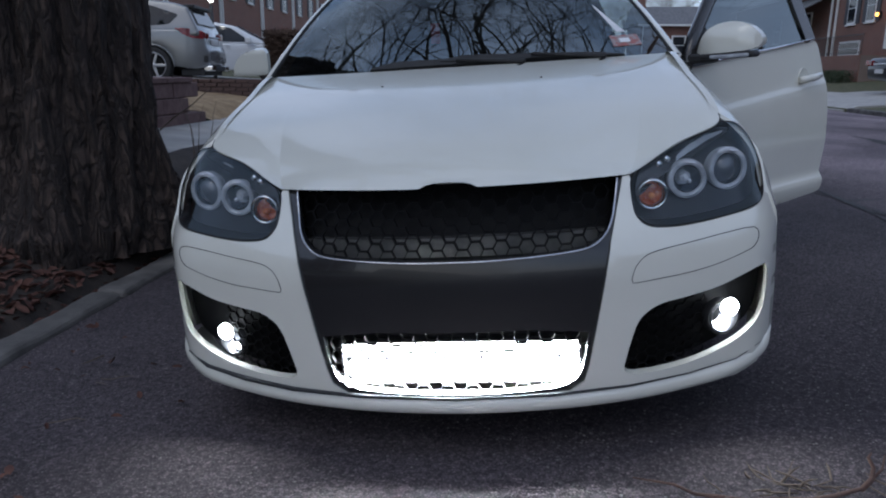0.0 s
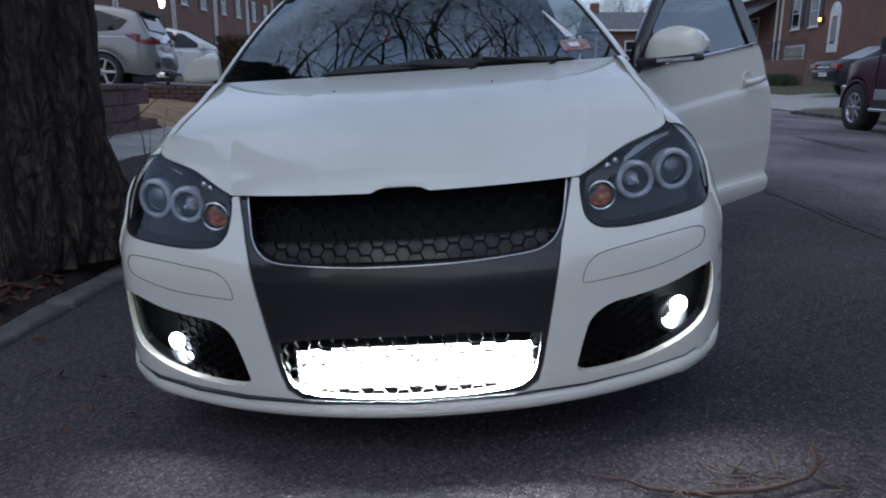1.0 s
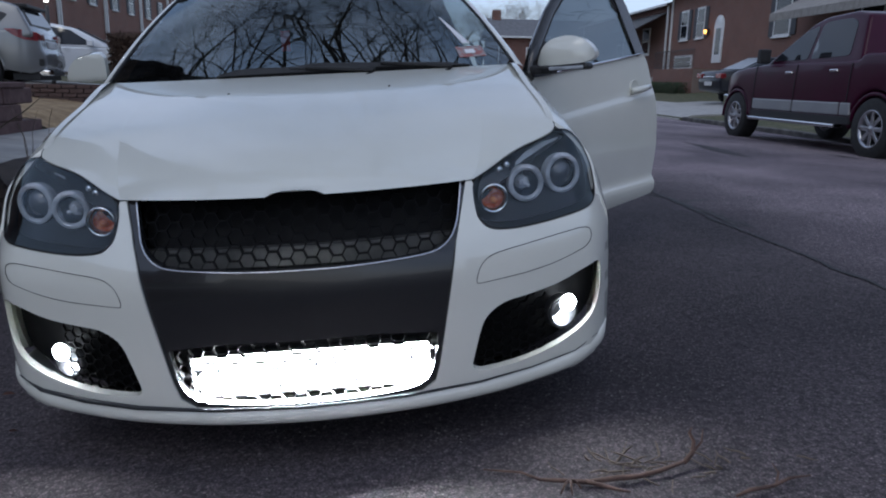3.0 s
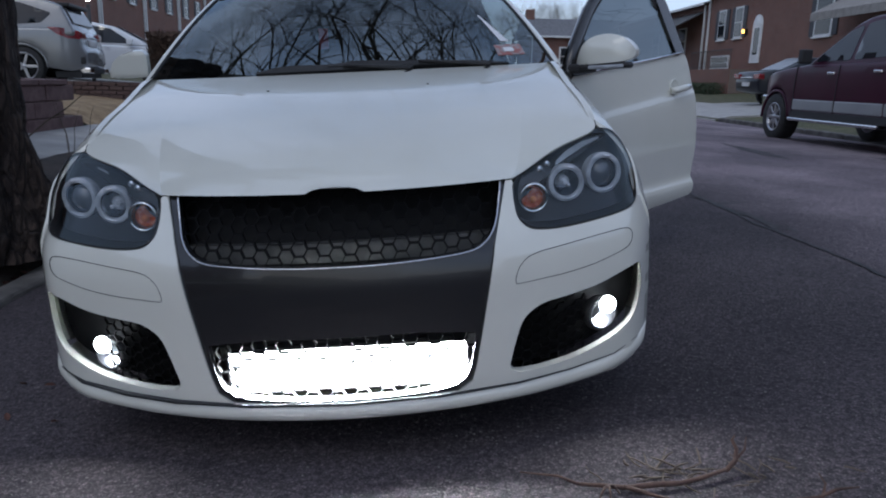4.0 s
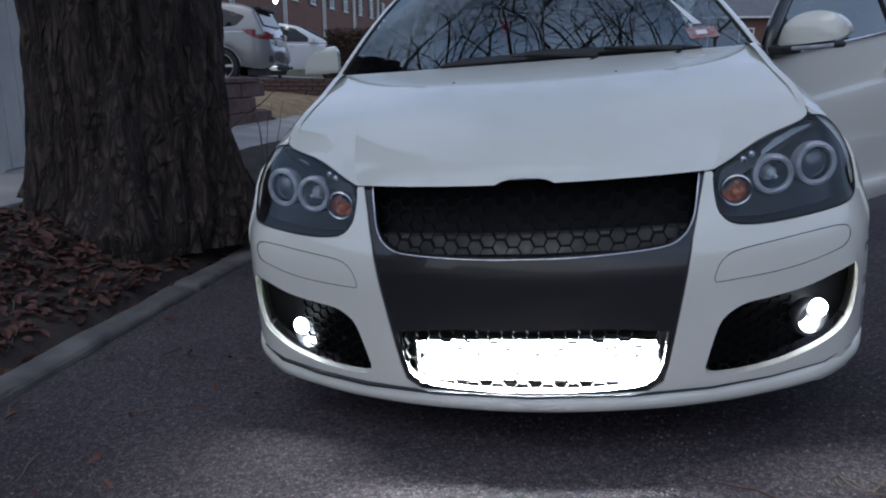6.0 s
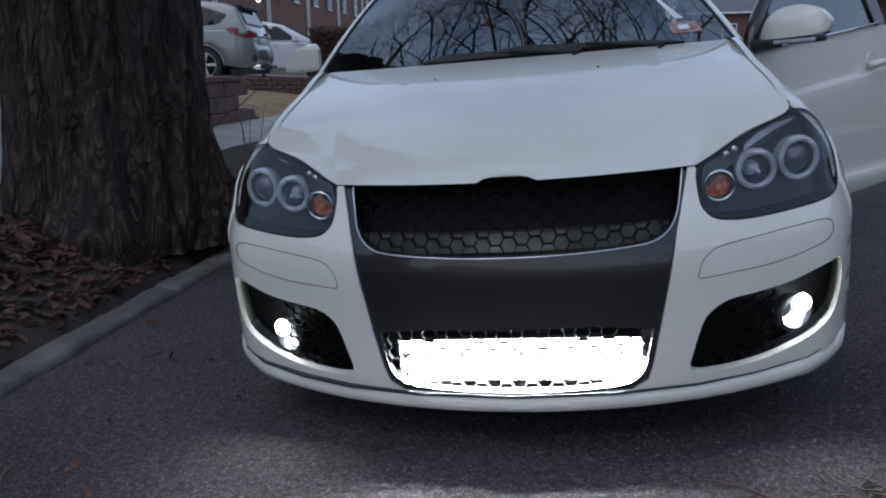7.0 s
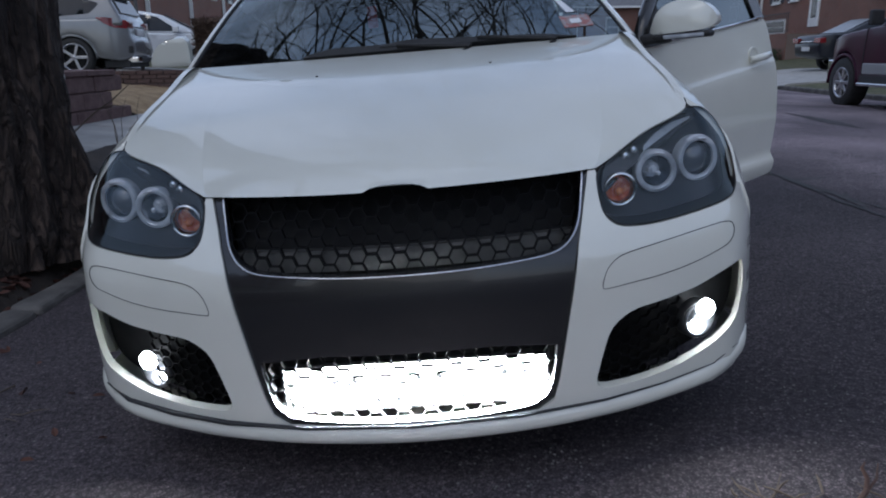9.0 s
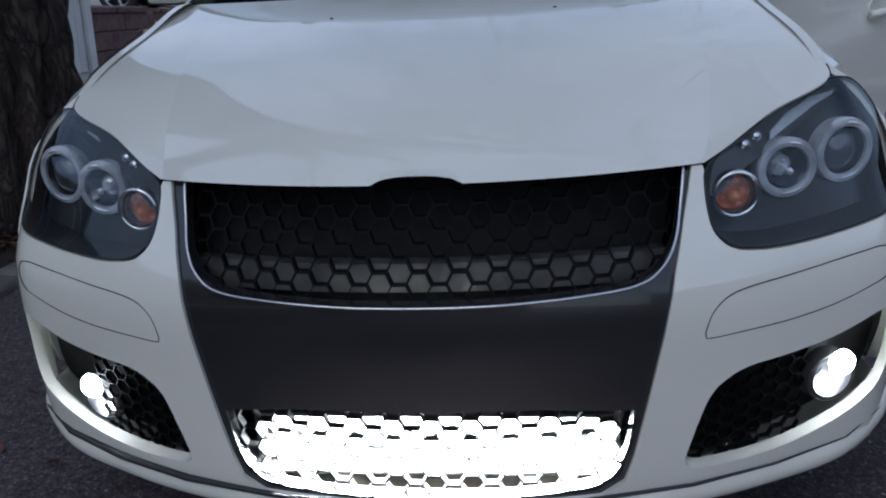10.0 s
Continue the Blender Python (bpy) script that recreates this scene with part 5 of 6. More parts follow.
# ---- other vehicles ----
def hull(outline, half, edge):
    """A body from its side outline: rounded long edges, and flanks as wide as half(y, z) says."""
    pts = dense(clipped(outline, 0.07), 0.12)
    n = len(pts)
    area = sum(pts[i][0] * pts[(i + 1) % n][1] - pts[(i + 1) % n][0] * pts[i][1] for i in range(n))
    turn = 1 if area > 0 else -1

    def inset(e):
        out = []
        for i in range(n):
            (ax, az), (bx, bz) = pts[i - 1], pts[(i + 1) % n]
            d = math.hypot(bx - ax, bz - az) or 1
            out.append((pts[i][0] - turn * e * (bz - az) / d, pts[i][1] + turn * e * (bx - ax) / d))
        return out

    rings = []
    steps = [(edge, 0.0), (0.55 * edge, 0.07 * edge), (0.2 * edge, 0.38 * edge), (0.0, edge)]
    for sx, row in ((-1, steps), (1, steps[::-1])):
        for e, shrink in row:
            rings.append([(sx * (half(y, z) - shrink), y, z) for y, z in inset(e)])
    bm = bmesh.new()
    vs = [[bm.verts.new(p) for p in r] for r in rings]
    for r0, r1 in zip(vs, vs[1:]):
        for i in range(n):
            bm.faces.new((r0[i], r0[(i + 1) % n], r1[(i + 1) % n], r1[i])).smooth = True
    rim_line = inset(edge)
    for sx in (-1, 1):
        cap_bm = skin(rim_line, [], lambda y, z: Vector((sx * half(y, z), y, z)), 0.12, None, (sx, 0, 0))
        me = bpy.data.meshes.new("cap")
        cap_bm.to_mesh(me)
        cap_bm.free()
        bm.from_mesh(me)
        bpy.data.meshes.remove(me)
    bmesh.ops.remove_doubles(bm, verts=bm.verts, dist=0.002)
    bmesh.ops.recalc_face_normals(bm, faces=bm.faces)
    for f in bm.faces:
        f.smooth = True
    return bm


def vehicle(name, m, label, paint, width, lower, cabin, windows, wheels, wheel_r, wheel_w=0.22, top_in=0.16, belt=0.95, roof=1.5, extras=(), back=None, front=None, patches=(), rim=0.61, spokes=8, tail_in=0.13):
    """lower: side outline with wheel arches; cabin: the outline above the belt; windows: side panes. y runs from nose to tail."""
    root = holder(name, m, label, "car")
    w = width / 2
    y_a, y_b = min(p[0] for p in lower), max(p[0] for p in lower)

    def low_half(y, z):
        taper = 0.16 * max(0.0, 1 - (y - y_a) / 0.7) ** 2 + tail_in * max(0.0, 1 - (y_b - y) / 0.6) ** 2
        return w * (1 - 0.035 * ((z - 0.75) / 0.6) ** 2) - taper

    def top_half(y, z):
        return (w - 0.04) * (1 - top_in * max(0.0, min(1.0, (z - belt) / (roof - belt))) ** 1.15)

    part("body", hull(lower, low_half, 0.05), paint, root)

    def draw_in(bm):
        for v in bm.verts:
            v.co.x *= 1 - top_in * max(0.0, min(1.0, (v.co.z - belt) / (roof - belt)))
        return bm

    part("cabin", hull(cabin, top_half, 0.05), paint, root)
    for poly in windows:
        for sx in (1, -1):
            part("side_window", skin(clipped(poly, 0.06), [], lambda y, z: Vector((sx * (top_half(y, z) + 0.006), y, z)), 0.1, (-sx * 0.02, 0, 0), (sx, 0, 0)), DARKGLASSSOLID, root, "dark side window")
    for nm, poly, mat, lab in patches:
        for sx in (1, -1):
            part(nm, skin(clipped(poly, 0.02), [], lambda y, z: Vector((sx * (low_half(y, z) + 0.008), y, z)), 0.06, (-sx * 0.03, 0, 0), (sx, 0, 0)), mat, root, lab)
    for y in wheels:
        wheel(root, Matrix.Translation((w - wheel_w / 2 - 0.01, y, wheel_r)), wheel_r, wheel_w, wheel_r * rim, spokes, 0.028)
        wheel(root, Matrix.Translation((-w + wheel_w / 2 + 0.01, y, wheel_r)) @ pose(0, 0, 0, 0, 0, 180), wheel_r, wheel_w, wheel_r * rim, spokes, 0.028)
        for sx in (1, -1):
            part("arch_lip", tube([(sx * (w - 0.035), py, pz) for py, pz in arch(y, wheel_r + 0.065, wheel_r * 0.95)], 0.03, 6), paint, root)
        part("wheel_well", prism(arch(y, wheel_r + 0.06, wheel_r * 0.9), -w + 0.3, w - 0.3), RUBBER, root)
    if front:
        part("windshield", draw_in(prism(front, -w + 0.18, w - 0.18)), DARKGLASSSOLID, root, "dark windshield")
    if back:
        part("rear_window", draw_in(prism(back, -w + 0.2, w - 0.2)), DARKGLASSSOLID, root, "dark rear window")
    for nm, a, b, mat, lab in extras:
        part(nm, box(a, b, None, min(0.02, 0.3 * min(abs(q - p) for p, q in zip(a, b)))), mat, root, lab)
    return root


DARKGLASSSOLID = material("dark_window", (0.012, 0.015, 0.02), 0.1, spec=0.4, second=(0.02, 0.024, 0.03), scale=3)


def lower_body(nose_pts, tail_pts, ya, yb, r, z0=0.3):
    """An outline: up the nose, along the belt, down the tail, back along the sill with arches."""
    return nose_pts + tail_pts + [p for p in arch(yb, r, z0)[::-1]] + [p for p in arch(ya, r, z0)[::-1]]


# burgundy pickup, nose towards +y
pick = lower_body([(0.32, 0.5), (0.3, 0.95), (0.36, 1.1), (0.8, 1.17), (1.3, 1.22), (1.8, 1.26)], [(4.22, 1.28), (4.28, 1.36), (5.75, 1.36), (5.8, 1.0), (5.8, 0.6), (5.4, 0.5)], 0.95, 4.65, 0.47, 0.42)
truck_extra = [
    ("lower_panel", (0.955, 1.58, 0.545), (1.012, 2.77, 0.715), PANELSILVER, "silver lower door panel"),
    ("lower_panel", (0.955, 2.80, 0.545), (1.012, 3.95, 0.715), PANELSILVER, "silver lower door panel"),
    ("lower_panel", (0.955, 3.98, 0.545), (1.012, 4.2, 0.715), PANELSILVER, "silver lower panel"),
    ("running_board", (0.9, 1.55, 0.37), (1.06, 3.95, 0.425), CHROME, "chrome running board"),
    ("sill", (0.93, 1.5, 0.42), (1.0, 4.22, 0.542), BLACK, "black sill"),
    ("front_bumper", (-0.9, 0.27, 0.48), (0.9, 0.42, 0.76), CHROME, "chrome front bumper"),
    ("door_handle", (0.97, 2.52, 1.1), (1.025, 2.7, 1.14), CHROME, "chrome door handle"),
    ("door_handle", (0.97, 3.66, 1.12), (1.025, 3.84, 1.16), CHROME, "chrome door handle"),
    ("wing_mirror", (0.98, 1.86, 1.27), (1.16, 1.98, 1.49), BLACK, "black wing mirror"),
    ("wing_mirror", (-1.16, 1.86, 1.27), (-0.98, 1.98, 1.49), BLACK, "black wing mirror"),
    ("tail_lamp", (0.9, 5.76, 0.95), (1.0, 5.83, 1.3), REDLAMP, "red tail lamp"),
]
TRUCK = Matrix.Translation((7.35, 11.75, ground_z(7.3))) @ pose(0, 0, 0, 0, 0, 180)
vehicle("pickup_truck", TRUCK, "burgundy pickup truck with silver lower panels, parked across the street", BURGUNDY, 2.0, pick,
        [(1.6, 1.15), (1.85, 1.28), (2.3, 1.55), (2.78, 1.83), (3.05, 1.91), (3.72, 1.94), (4.04, 1.88), (4.24, 1.3), (4.24, 1.15)],
        [[(2.02, 1.3), (2.2, 1.44), (2.68, 1.72), (2.98, 1.8), (2.96, 1.31)], [(3.04, 1.31), (3.06, 1.81), (3.2, 1.84), (3.68, 1.85), (3.86, 1.78), (3.95, 1.34)]],
        (0.95, 4.65), 0.4, 0.27, 0.2, 1.22, 1.92, truck_extra, None, None,
        [("door_gap", [(y, 0.48), (y + 0.014, 0.48), (y + 0.014, 1.24), (y, 1.24)], BLACK, "") for y in (1.56, 2.78, 4.1)])

# dark sedan beyond the truck
sedan = lower_body([(0.0, 0.35), (0.0, 0.6), (0.1, 0.75), (1.0, 0.92)], [(3.6, 1.0), (4.4, 1.02), (4.75, 0.98), (4.85, 0.7), (4.8, 0.4)], 0.9, 3.7, 0.37, 0.3)
sedan_extra = [("tail_lamp", (0.5, 4.68, 0.77), (0.9, 4.87, 0.92), REDLAMP, "red tail lamp"), ("tail_lamp", (-0.9, 4.68, 0.77), (-0.5, 4.87, 0.92), REDLAMP, "red tail lamp"),
               ("plate_bar", (-0.25, 4.84, 0.55), (0.25, 4.87, 0.67), PLATE, "pale number plate"), ("rear_chrome", (-0.4, 4.84, 0.8), (0.4, 4.868, 0.83), CHROME, "")]
vehicle("sedan", Matrix.Translation((16.1, 23.1, 0.42)) @ pose(0, 0, 0, 0, 0, 92) @ Matrix.Diagonal((1, 1, 1.1, 1)), "dark blue sedan parked nose-in on the drive", NAVY, 1.85, sedan,
        [(1.0, 0.9), (1.9, 1.38), (2.4, 1.45), (3.1, 1.43), (4.1, 1.02)], [[(1.5, 0.98), (2.0, 1.33), (2.5, 1.4), (2.5, 1.0)], [(2.6, 1.0), (2.6, 1.4), (3.1, 1.37), (3.6, 1.08)]],
        (0.9, 3.7), 0.32, 0.22, 0.2, 0.98, 1.45, sedan_extra, [(3.15, 1.42), (3.18, 1.44), (4.05, 1.06), (4.02, 1.04)])

# silver crossover on the left drive, tail towards the street
suv = lower_body([(0.0, 0.45), (0.0, 0.75), (0.12, 0.95), (1.1, 1.08)], [(4.0, 1.14), (4.6, 1.13), (4.7, 1.02), (4.72, 0.8), (4.78, 0.7), (4.78, 0.5), (4.72, 0.36), (4.5, 0.3)], 0.92, 3.62, 0.45, 0.37)
suv_extra = [("tail_lamp", (0.46, 4.58, 0.95), (0.76, 4.716, 1.09), REDLAMP, "red tail lamp"), ("tail_lamp", (-0.76, 4.58, 0.95), (-0.46, 4.716, 1.09), REDLAMP, "red tail lamp"),
             ("plate_bar", (-0.26, 4.66, 0.82), (0.26, 4.73, 0.95), PLATE, "pale number plate"), ("rear_bumper", (-0.72, 4.5, 0.27), (0.72, 4.79, 0.37), BLACK, "grey lower bumper"), ("plate_recess", (-0.36, 4.64, 0.76), (0.36, 4.724, 0.97), ALLOY, "shaded plate recess"), ("reflector", (-0.8, 4.62, 0.46), (-0.74, 4.76, 0.6), BLACK, "dark slot in the bumper"), ("reflector", (0.74, 4.62, 0.46), (0.8, 4.76, 0.6), BLACK, "dark slot in the bumper"),
             # first entry: black block added for the shade under the bumper
             ("rear_valance", (-0.78, 4.15, 0.17), (0.78, 4.66, 0.32), BLACK, "dark block standing for the shade under the tail"), ("exhaust", (0.44, 4.62, 0.27), (0.74, 4.83, 0.38), CHROME, "chrome exhaust tip"), ("exhaust", (-0.74, 4.62, 0.27), (-0.44, 4.83, 0.38), CHROME, "chrome exhaust tip"),
             ("roof_spoiler", (-0.68, 4.0, 1.585), (0.68, 4.5, 1.66), BLACK, "black roof spoiler"),
             ("chrome_strip", (-0.46, 4.66, 0.985), (0.46, 4.725, 1.01), CHROME, "")]
vehicle("crossover", Matrix.Translation((-11.5, 13.82, 0.65)) @ pose(0, 0, 0, 0, 0, -81), "silver crossover parked nose-in on the raised drive", SILVER, 1.9, suv,
        [(1.1, 1.05), (1.9, 1.62), (2.4, 1.75), (3.5, 1.76), (4.1, 1.69), (4.38, 1.6), (4.4, 1.54), (4.62, 1.1), (4.6, 1.0), (1.1, 1.0)], [[(1.6, 1.14), (2.1, 1.56), (2.7, 1.66), (2.7, 1.14)], [(2.8, 1.14), (2.8, 1.66), (3.6, 1.63), (4.2, 1.44), (4.0, 1.24)]],
        (0.92, 3.62), 0.385, 0.24, 0.2, 1.1, 1.75, suv_extra, [(4.41, 1.53), (4.43, 1.54), (4.58, 1.26), (4.54, 1.24)], None,
        [("tail_lamp", [(4.12, 1.16), (4.3, 1.165), (4.52, 1.14), (4.69, 1.1), (4.69, 0.945), (4.46, 0.96), (4.28, 1.04)], REDLAMP, "swept red tail lamp")], 0.72, 5, 0.22)
wagon = lower_body([(0.0, 0.4), (0.0, 0.72), (0.12, 0.9), (0.9, 1.02)], [(4.0, 1.05), (4.4, 1.02), (4.45, 0.7), (4.4, 0.42)], 0.85, 3.5, 0.38, 0.32)
vehicle("hatchback", Matrix.Translation((-6.27, 19.3, 0.61)) @ pose(0, 0, 0, 0, 0, 104), "white compact car parked nose-out on the raised drive", CARWHITE, 1.8, wagon,
        [(0.8, 1.0), (1.75, 1.5), (2.3, 1.6), (3.4, 1.58), (4.2, 1.05)], [[(1.3, 1.08), (1.85, 1.45), (2.4, 1.53), (2.4, 1.08)], [(2.5, 1.08), (2.5, 1.53), (3.3, 1.5), (3.8, 1.12)]],
        (0.85, 3.5), 0.32, 0.22, 0.2, 1.04, 1.6, [("wing_mirror", (0.9, 1.3, 1.05), (1.1, 1.45, 1.2), CARWHITE, ""), ("wing_mirror", (-1.1, 1.3, 1.05), (-0.9, 1.45, 1.2), CARWHITE, "")], None, [(0.88, 1.07), (1.7, 1.5), (1.67, 1.52), (0.84, 1.09)])


# ---- houses ----
def window(parent, m, w, h, shutters=True):
    """A sash window on a wall whose outside is local -y; its sill's middle at the origin."""
    win = part("window", box((-w / 2 - 0.06, -0.06, -0.06), (w / 2 + 0.06, 0.02, h + 0.06), m, 0.01), WHITEWOOD, parent, "white sash window")
    for a, b in ((0.04, h / 2 - 0.03), (h / 2 + 0.03, h - 0.04)):
        part("pane", box((-w / 2 + 0.05, -0.075, a), (w / 2 - 0.05, -0.058, b), m), DARKGLASSSOLID, win)
    part("sill", box((-w / 2 - 0.12, -0.12, -0.12), (w / 2 + 0.12, 0.02, -0.06), m, 0.01), WHITEWOOD, win)
    if shutters:
        for sx in (1, -1):
            c = sx * (w / 2 + 0.26)
            part("shutter", box((c - 0.19, -0.05, -0.04), (c + 0.19, 0.0, h + 0.04), m, 0.01), SHUTTER, win, "dark louvred shutter")


def house(name, m, length, depth, height, brick, label, openings, roof_h=1.6, door=None, group=""):
    """Front along local x on y = 0, its outside -y."""
    root = holder(name, m, label, "house", group)
    part("wall", box((0, 0, -1.5), (length, depth, height)), brick, root, "red brick wall")
    bm = bmesh.new()
    o = 0.35
    a = [bm.verts.new(p) for p in ((-o, -o, height), (length + o, -o, height), (length + o, depth + o, height), (-o, depth + o, height))]
    b = [bm.verts.new(p) for p in ((-o, depth / 2, height + roof_h), (length + o, depth / 2, height + roof_h))]
    for q in ((a[0], a[1], b[1], b[0]), (a[2], a[3], b[0], b[1]), (a[1], a[2], b[1]), (a[3], a[0], b[0]), (a[3], a[2], a[1], a[0])):
        bm.faces.new(q)
    part("roof", bm, SHINGLE, root, "grey shingle roof")
    part("gutter", box((-o, -o - 0.1, height - 0.14), (length + o, -o, height), None, 0.02), WHITEWOOD, root, "white gutter")
    for x in (0.15, length - 0.15):
        part("downspout", box((x - 0.05, -0.12, -0.8), (x + 0.05, -0.02, height - 0.1), None, 0.01), WHITEWOOD, root, "white downspout")
    for x, z, w, h, sh in openings:
        window(root, Matrix.Translation((x, 0, z)), w, h, sh)
    if door:
        x, z = door
        d = part("door", box((x - 0.5, -0.05, z), (x + 0.5, 0.02, z + 1.78), None, 0.01), WHITEWOOD, root, "white front door with an arched light above")
        part("arch_light", lathe([(0.0, 0.05), (0.5, 0.04), (0.5, 0.0)], Matrix.Translation((x, 0.0, z + 1.78)) @ pose(0, 0, 0, 90), 24), WHITEWOOD, d)
        part("door_glass", box((x - 0.25, -0.065, z + 0.4), (x + 0.25, -0.045, z + 1.65), None, 0.01), DARKGLASSSOLID, d)
        part("porch", box((x - 4.6, -1.5, z - 1.5), (x + 0.75, 0, z - 0.3), None, 0.02), brick, root, "brick porch")
        bm = bmesh.new()
        for i in range(27):
            box_into(bm, (x - 4.55 + 0.2 * i - 0.01, -1.47, z - 0.32), (x - 4.55 + 0.2 * i + 0.01, -1.45, z + 0.6))
        box_into(bm, (x - 4.6, -1.48, z + 0.58), (x + 0.75, -1.44, z + 0.62))
        box_into(bm, (x - 4.6, -1.48, z - 0.2), (x + 0.75, -1.44, z - 0.17))
        part("railing", bm, IRON, root, "black iron porch railing")
        lamp = part("porch_lamp", box((x - 1.22, -0.16, z + 1.4), (x - 1.08, -0.02, z + 1.7), None, 0.03), IRON, root, "lit porch lamp")
        part("lamp_glass", lathe([(0.0, 0.1), (0.05, 0.09), (0.065, 0.0), (0.045, -0.07), (0.0, -0.08)], Matrix.Translation((x - 1.15, -0.22, z + 1.55)), 14), WARMLAMP, lamp, "glowing orange lamp glass")
        for i in range(4):
            part("step", box((x - 4.9 - 0.3 * i, -1.4, z - 1.5), (x - 4.6 - 0.3 * i, -0.2, z - 0.5 - 0.2 * i), None, 0.02), CONCRETE, root)
    return root


FACE_L = pose(0, 0, 0, 0, 0, -90)
# local x runs to -y, outside faces -x
main_house = house("house", Matrix.Translation((16.6, 40.5, 0.9)) @ FACE_L, 22, 9, 5.0, BRICK, "red brick house with dark shutters and a lit porch lamp",
      [(2.0, 2.6, 0.85, 1.45, True), (4.1, 2.6, 0.85, 1.45, True), (12.2, 2.25, 1.2, 1.5, True), (18, 2.25, 1.2, 1.5, True), (2.15, 1.05, 2.3, 0.62, False)], 1.5, (6.3, 1.25))


def awning(parent, x0, x1, z, drop, out, cloth):
    """A sloping awning with a scalloped valance and two posts, on a wall whose outside is -y."""
    bm = prism([(0.0, z), (-out, z - drop), (-out, z - drop - 0.05), (0.0, z - 0.05)], x0, x1)
    a = part("awning", bm, cloth, parent, "faded awning")
    n = int((x1 - x0) / 0.25)
    for i in range(n):
        part("valance", box((x0 + 0.25 * i + 0.005, -out - 0.015, z - drop - 0.3), (x0 + 0.25 * i + 0.245, -out + 0.005, z - drop - 0.02), None, 0.005), cloth, a)


awning(main_house, 13.9, 21.8, 3.65, 0.75, 1.5, AWNING)
next_house = house("neighbour_house", Matrix.Translation((16.6, 59.5, 1.0)) @ FACE_L, 18.6, 9, 4.6, BRICKDARK, "brick house with a broad dark awning over its porch", [(10, 1.9, 1.2, 1.5, False), (15, 1.9, 1.2, 1.5, False)], 1.4)
awning(next_house, 11.5, 18.3, 4.2, 1.0, 1.9, AWNINGDARK)
far = house("far_house", Matrix.Translation((9.4, 60, 1.2)), 11, 8, 3.5, BRICKDARK, "distant brick house with a grey roof and chimney", [(3, 1.2, 1, 1.4, False), (7, 1.2, 1, 1.4, False)], 1.7)
part("chimney", box((0.1, 3.6, 3.4), (0.8, 4.4, 5.9), None, 0.02), BRICKDARK, far, "brick chimney")
FACE_R = pose(0, 0, 0, 0, 0, 90)
# houses with i below 0 are unseen, added to darken reflections
for i in range(-9, 5):
    house("row_house", Matrix.Translation((-17, 32.8 + 6.62 * i, 1.6)) @ FACE_R, 6.6, 9, 5.8, BRICK, "red brick row house with white downspouts", [(1.7, 3.35, 0.7, 1.3, True), (4.7, 3.35, 0.7, 1.3, True), (3.2, 0.5, 1.3, 1.1, False)], 1.5, None, "row of brick houses")


# unseen houses, added to close off the low sky in reflections
for i in range(3):
    house("street_house", Matrix.Translation((17.2, 13.2 - 12.4 * i, 0.9)) @ FACE_L, 11.6, 9, 5.2, BRICKDARK, "brick house added out of view for reflections", [(2.2, 2.9, 0.9, 1.4, True), (5.8, 2.9, 0.9, 1.4, True), (9.4, 2.9, 0.9, 1.4, True), (2.2, 0.5, 1.2, 1.3, False), (9.4, 0.5, 1.2, 1.3, False)], 1.5, None, "houses across the street")


# ---- drives, grass, lamp post, hedge ----
tagged(link("driveway", skirted(strip(-20, -2.06, 12.6, 20.5, 40, 10, 0.02), 0.1), CONCRETE), "pale concrete driveway running up to the row houses", "driveway", kind="structure")
tagged(link("driveway_far", skirted(strip(8.4, 16.5, 18.3, 25.4, 20, 8, 0.03), 0.12), CONCRETE), "pale concrete driveway across the street", "driveway", kind="structure")
tagged(link("dry_grass", strip(-6.0, -3.74, 7.3, 12.4, 30, 60, 0.015, 0.02, 0.2), STRAW), "straw-coloured dry grass bank", "grass", kind="stuff")
edging = holder("brick_edging", Matrix(), "low dark wall of weathered brown bricks beside the drive", "wall")
bm = box((0, -0.06, 0), (0.21, 0.06, 0.062), bevel=0.008)
for v in bm.verts:
    v.co += Vector((0.004, 0.006, 0.003)) * noise.noise(v.co * 21)
brick_mesh = bpy.data.meshes.new("brick")
bm.to_mesh(brick_mesh)
bm.free()
brick_mesh.materials.append(EDGEBRICK)
for c in range(5):
    for i in range(12):
        b = new("brick", brick_mesh)
        b.parent = edging
        b.location = (-5.6 + 0.222 * i + 0.11 * (c % 2), 10.4 + random.uniform(-0.012, 0.012), 0.47 + 0.07 * c)
part("mortar", box((-5.58, 10.37, 0.4), (-2.9, 10.43, 0.8)), DARKSTONE, edging, "dark mortar")
lamp = holder("lamp_post", Matrix.Translation((-8.05, 17.3, 0.68)), "dark yard lamp post, lit", "lamp post")
part("post", tube([(0, 0, 0), (0, 0, 1.9)], 0.05, 10), IRON, lamp)
part("lantern", lathe([(0.0, 0.14), (0.06, 0.12), (0.075, 0.05), (0.06, -0.06), (0.04, -0.12), (0.0, -0.13)], Matrix.Translation((0, 0, 2.1)), 16), YARDLAMP, lamp, "glowing lantern globe")
part("lantern_cap", lathe([(0.0, 0.34), (0.05, 0.3), (0.17, 0.23), (0.0, 0.22)], Matrix.Translation((0, 0, 2.08)), 16), IRON, lamp)


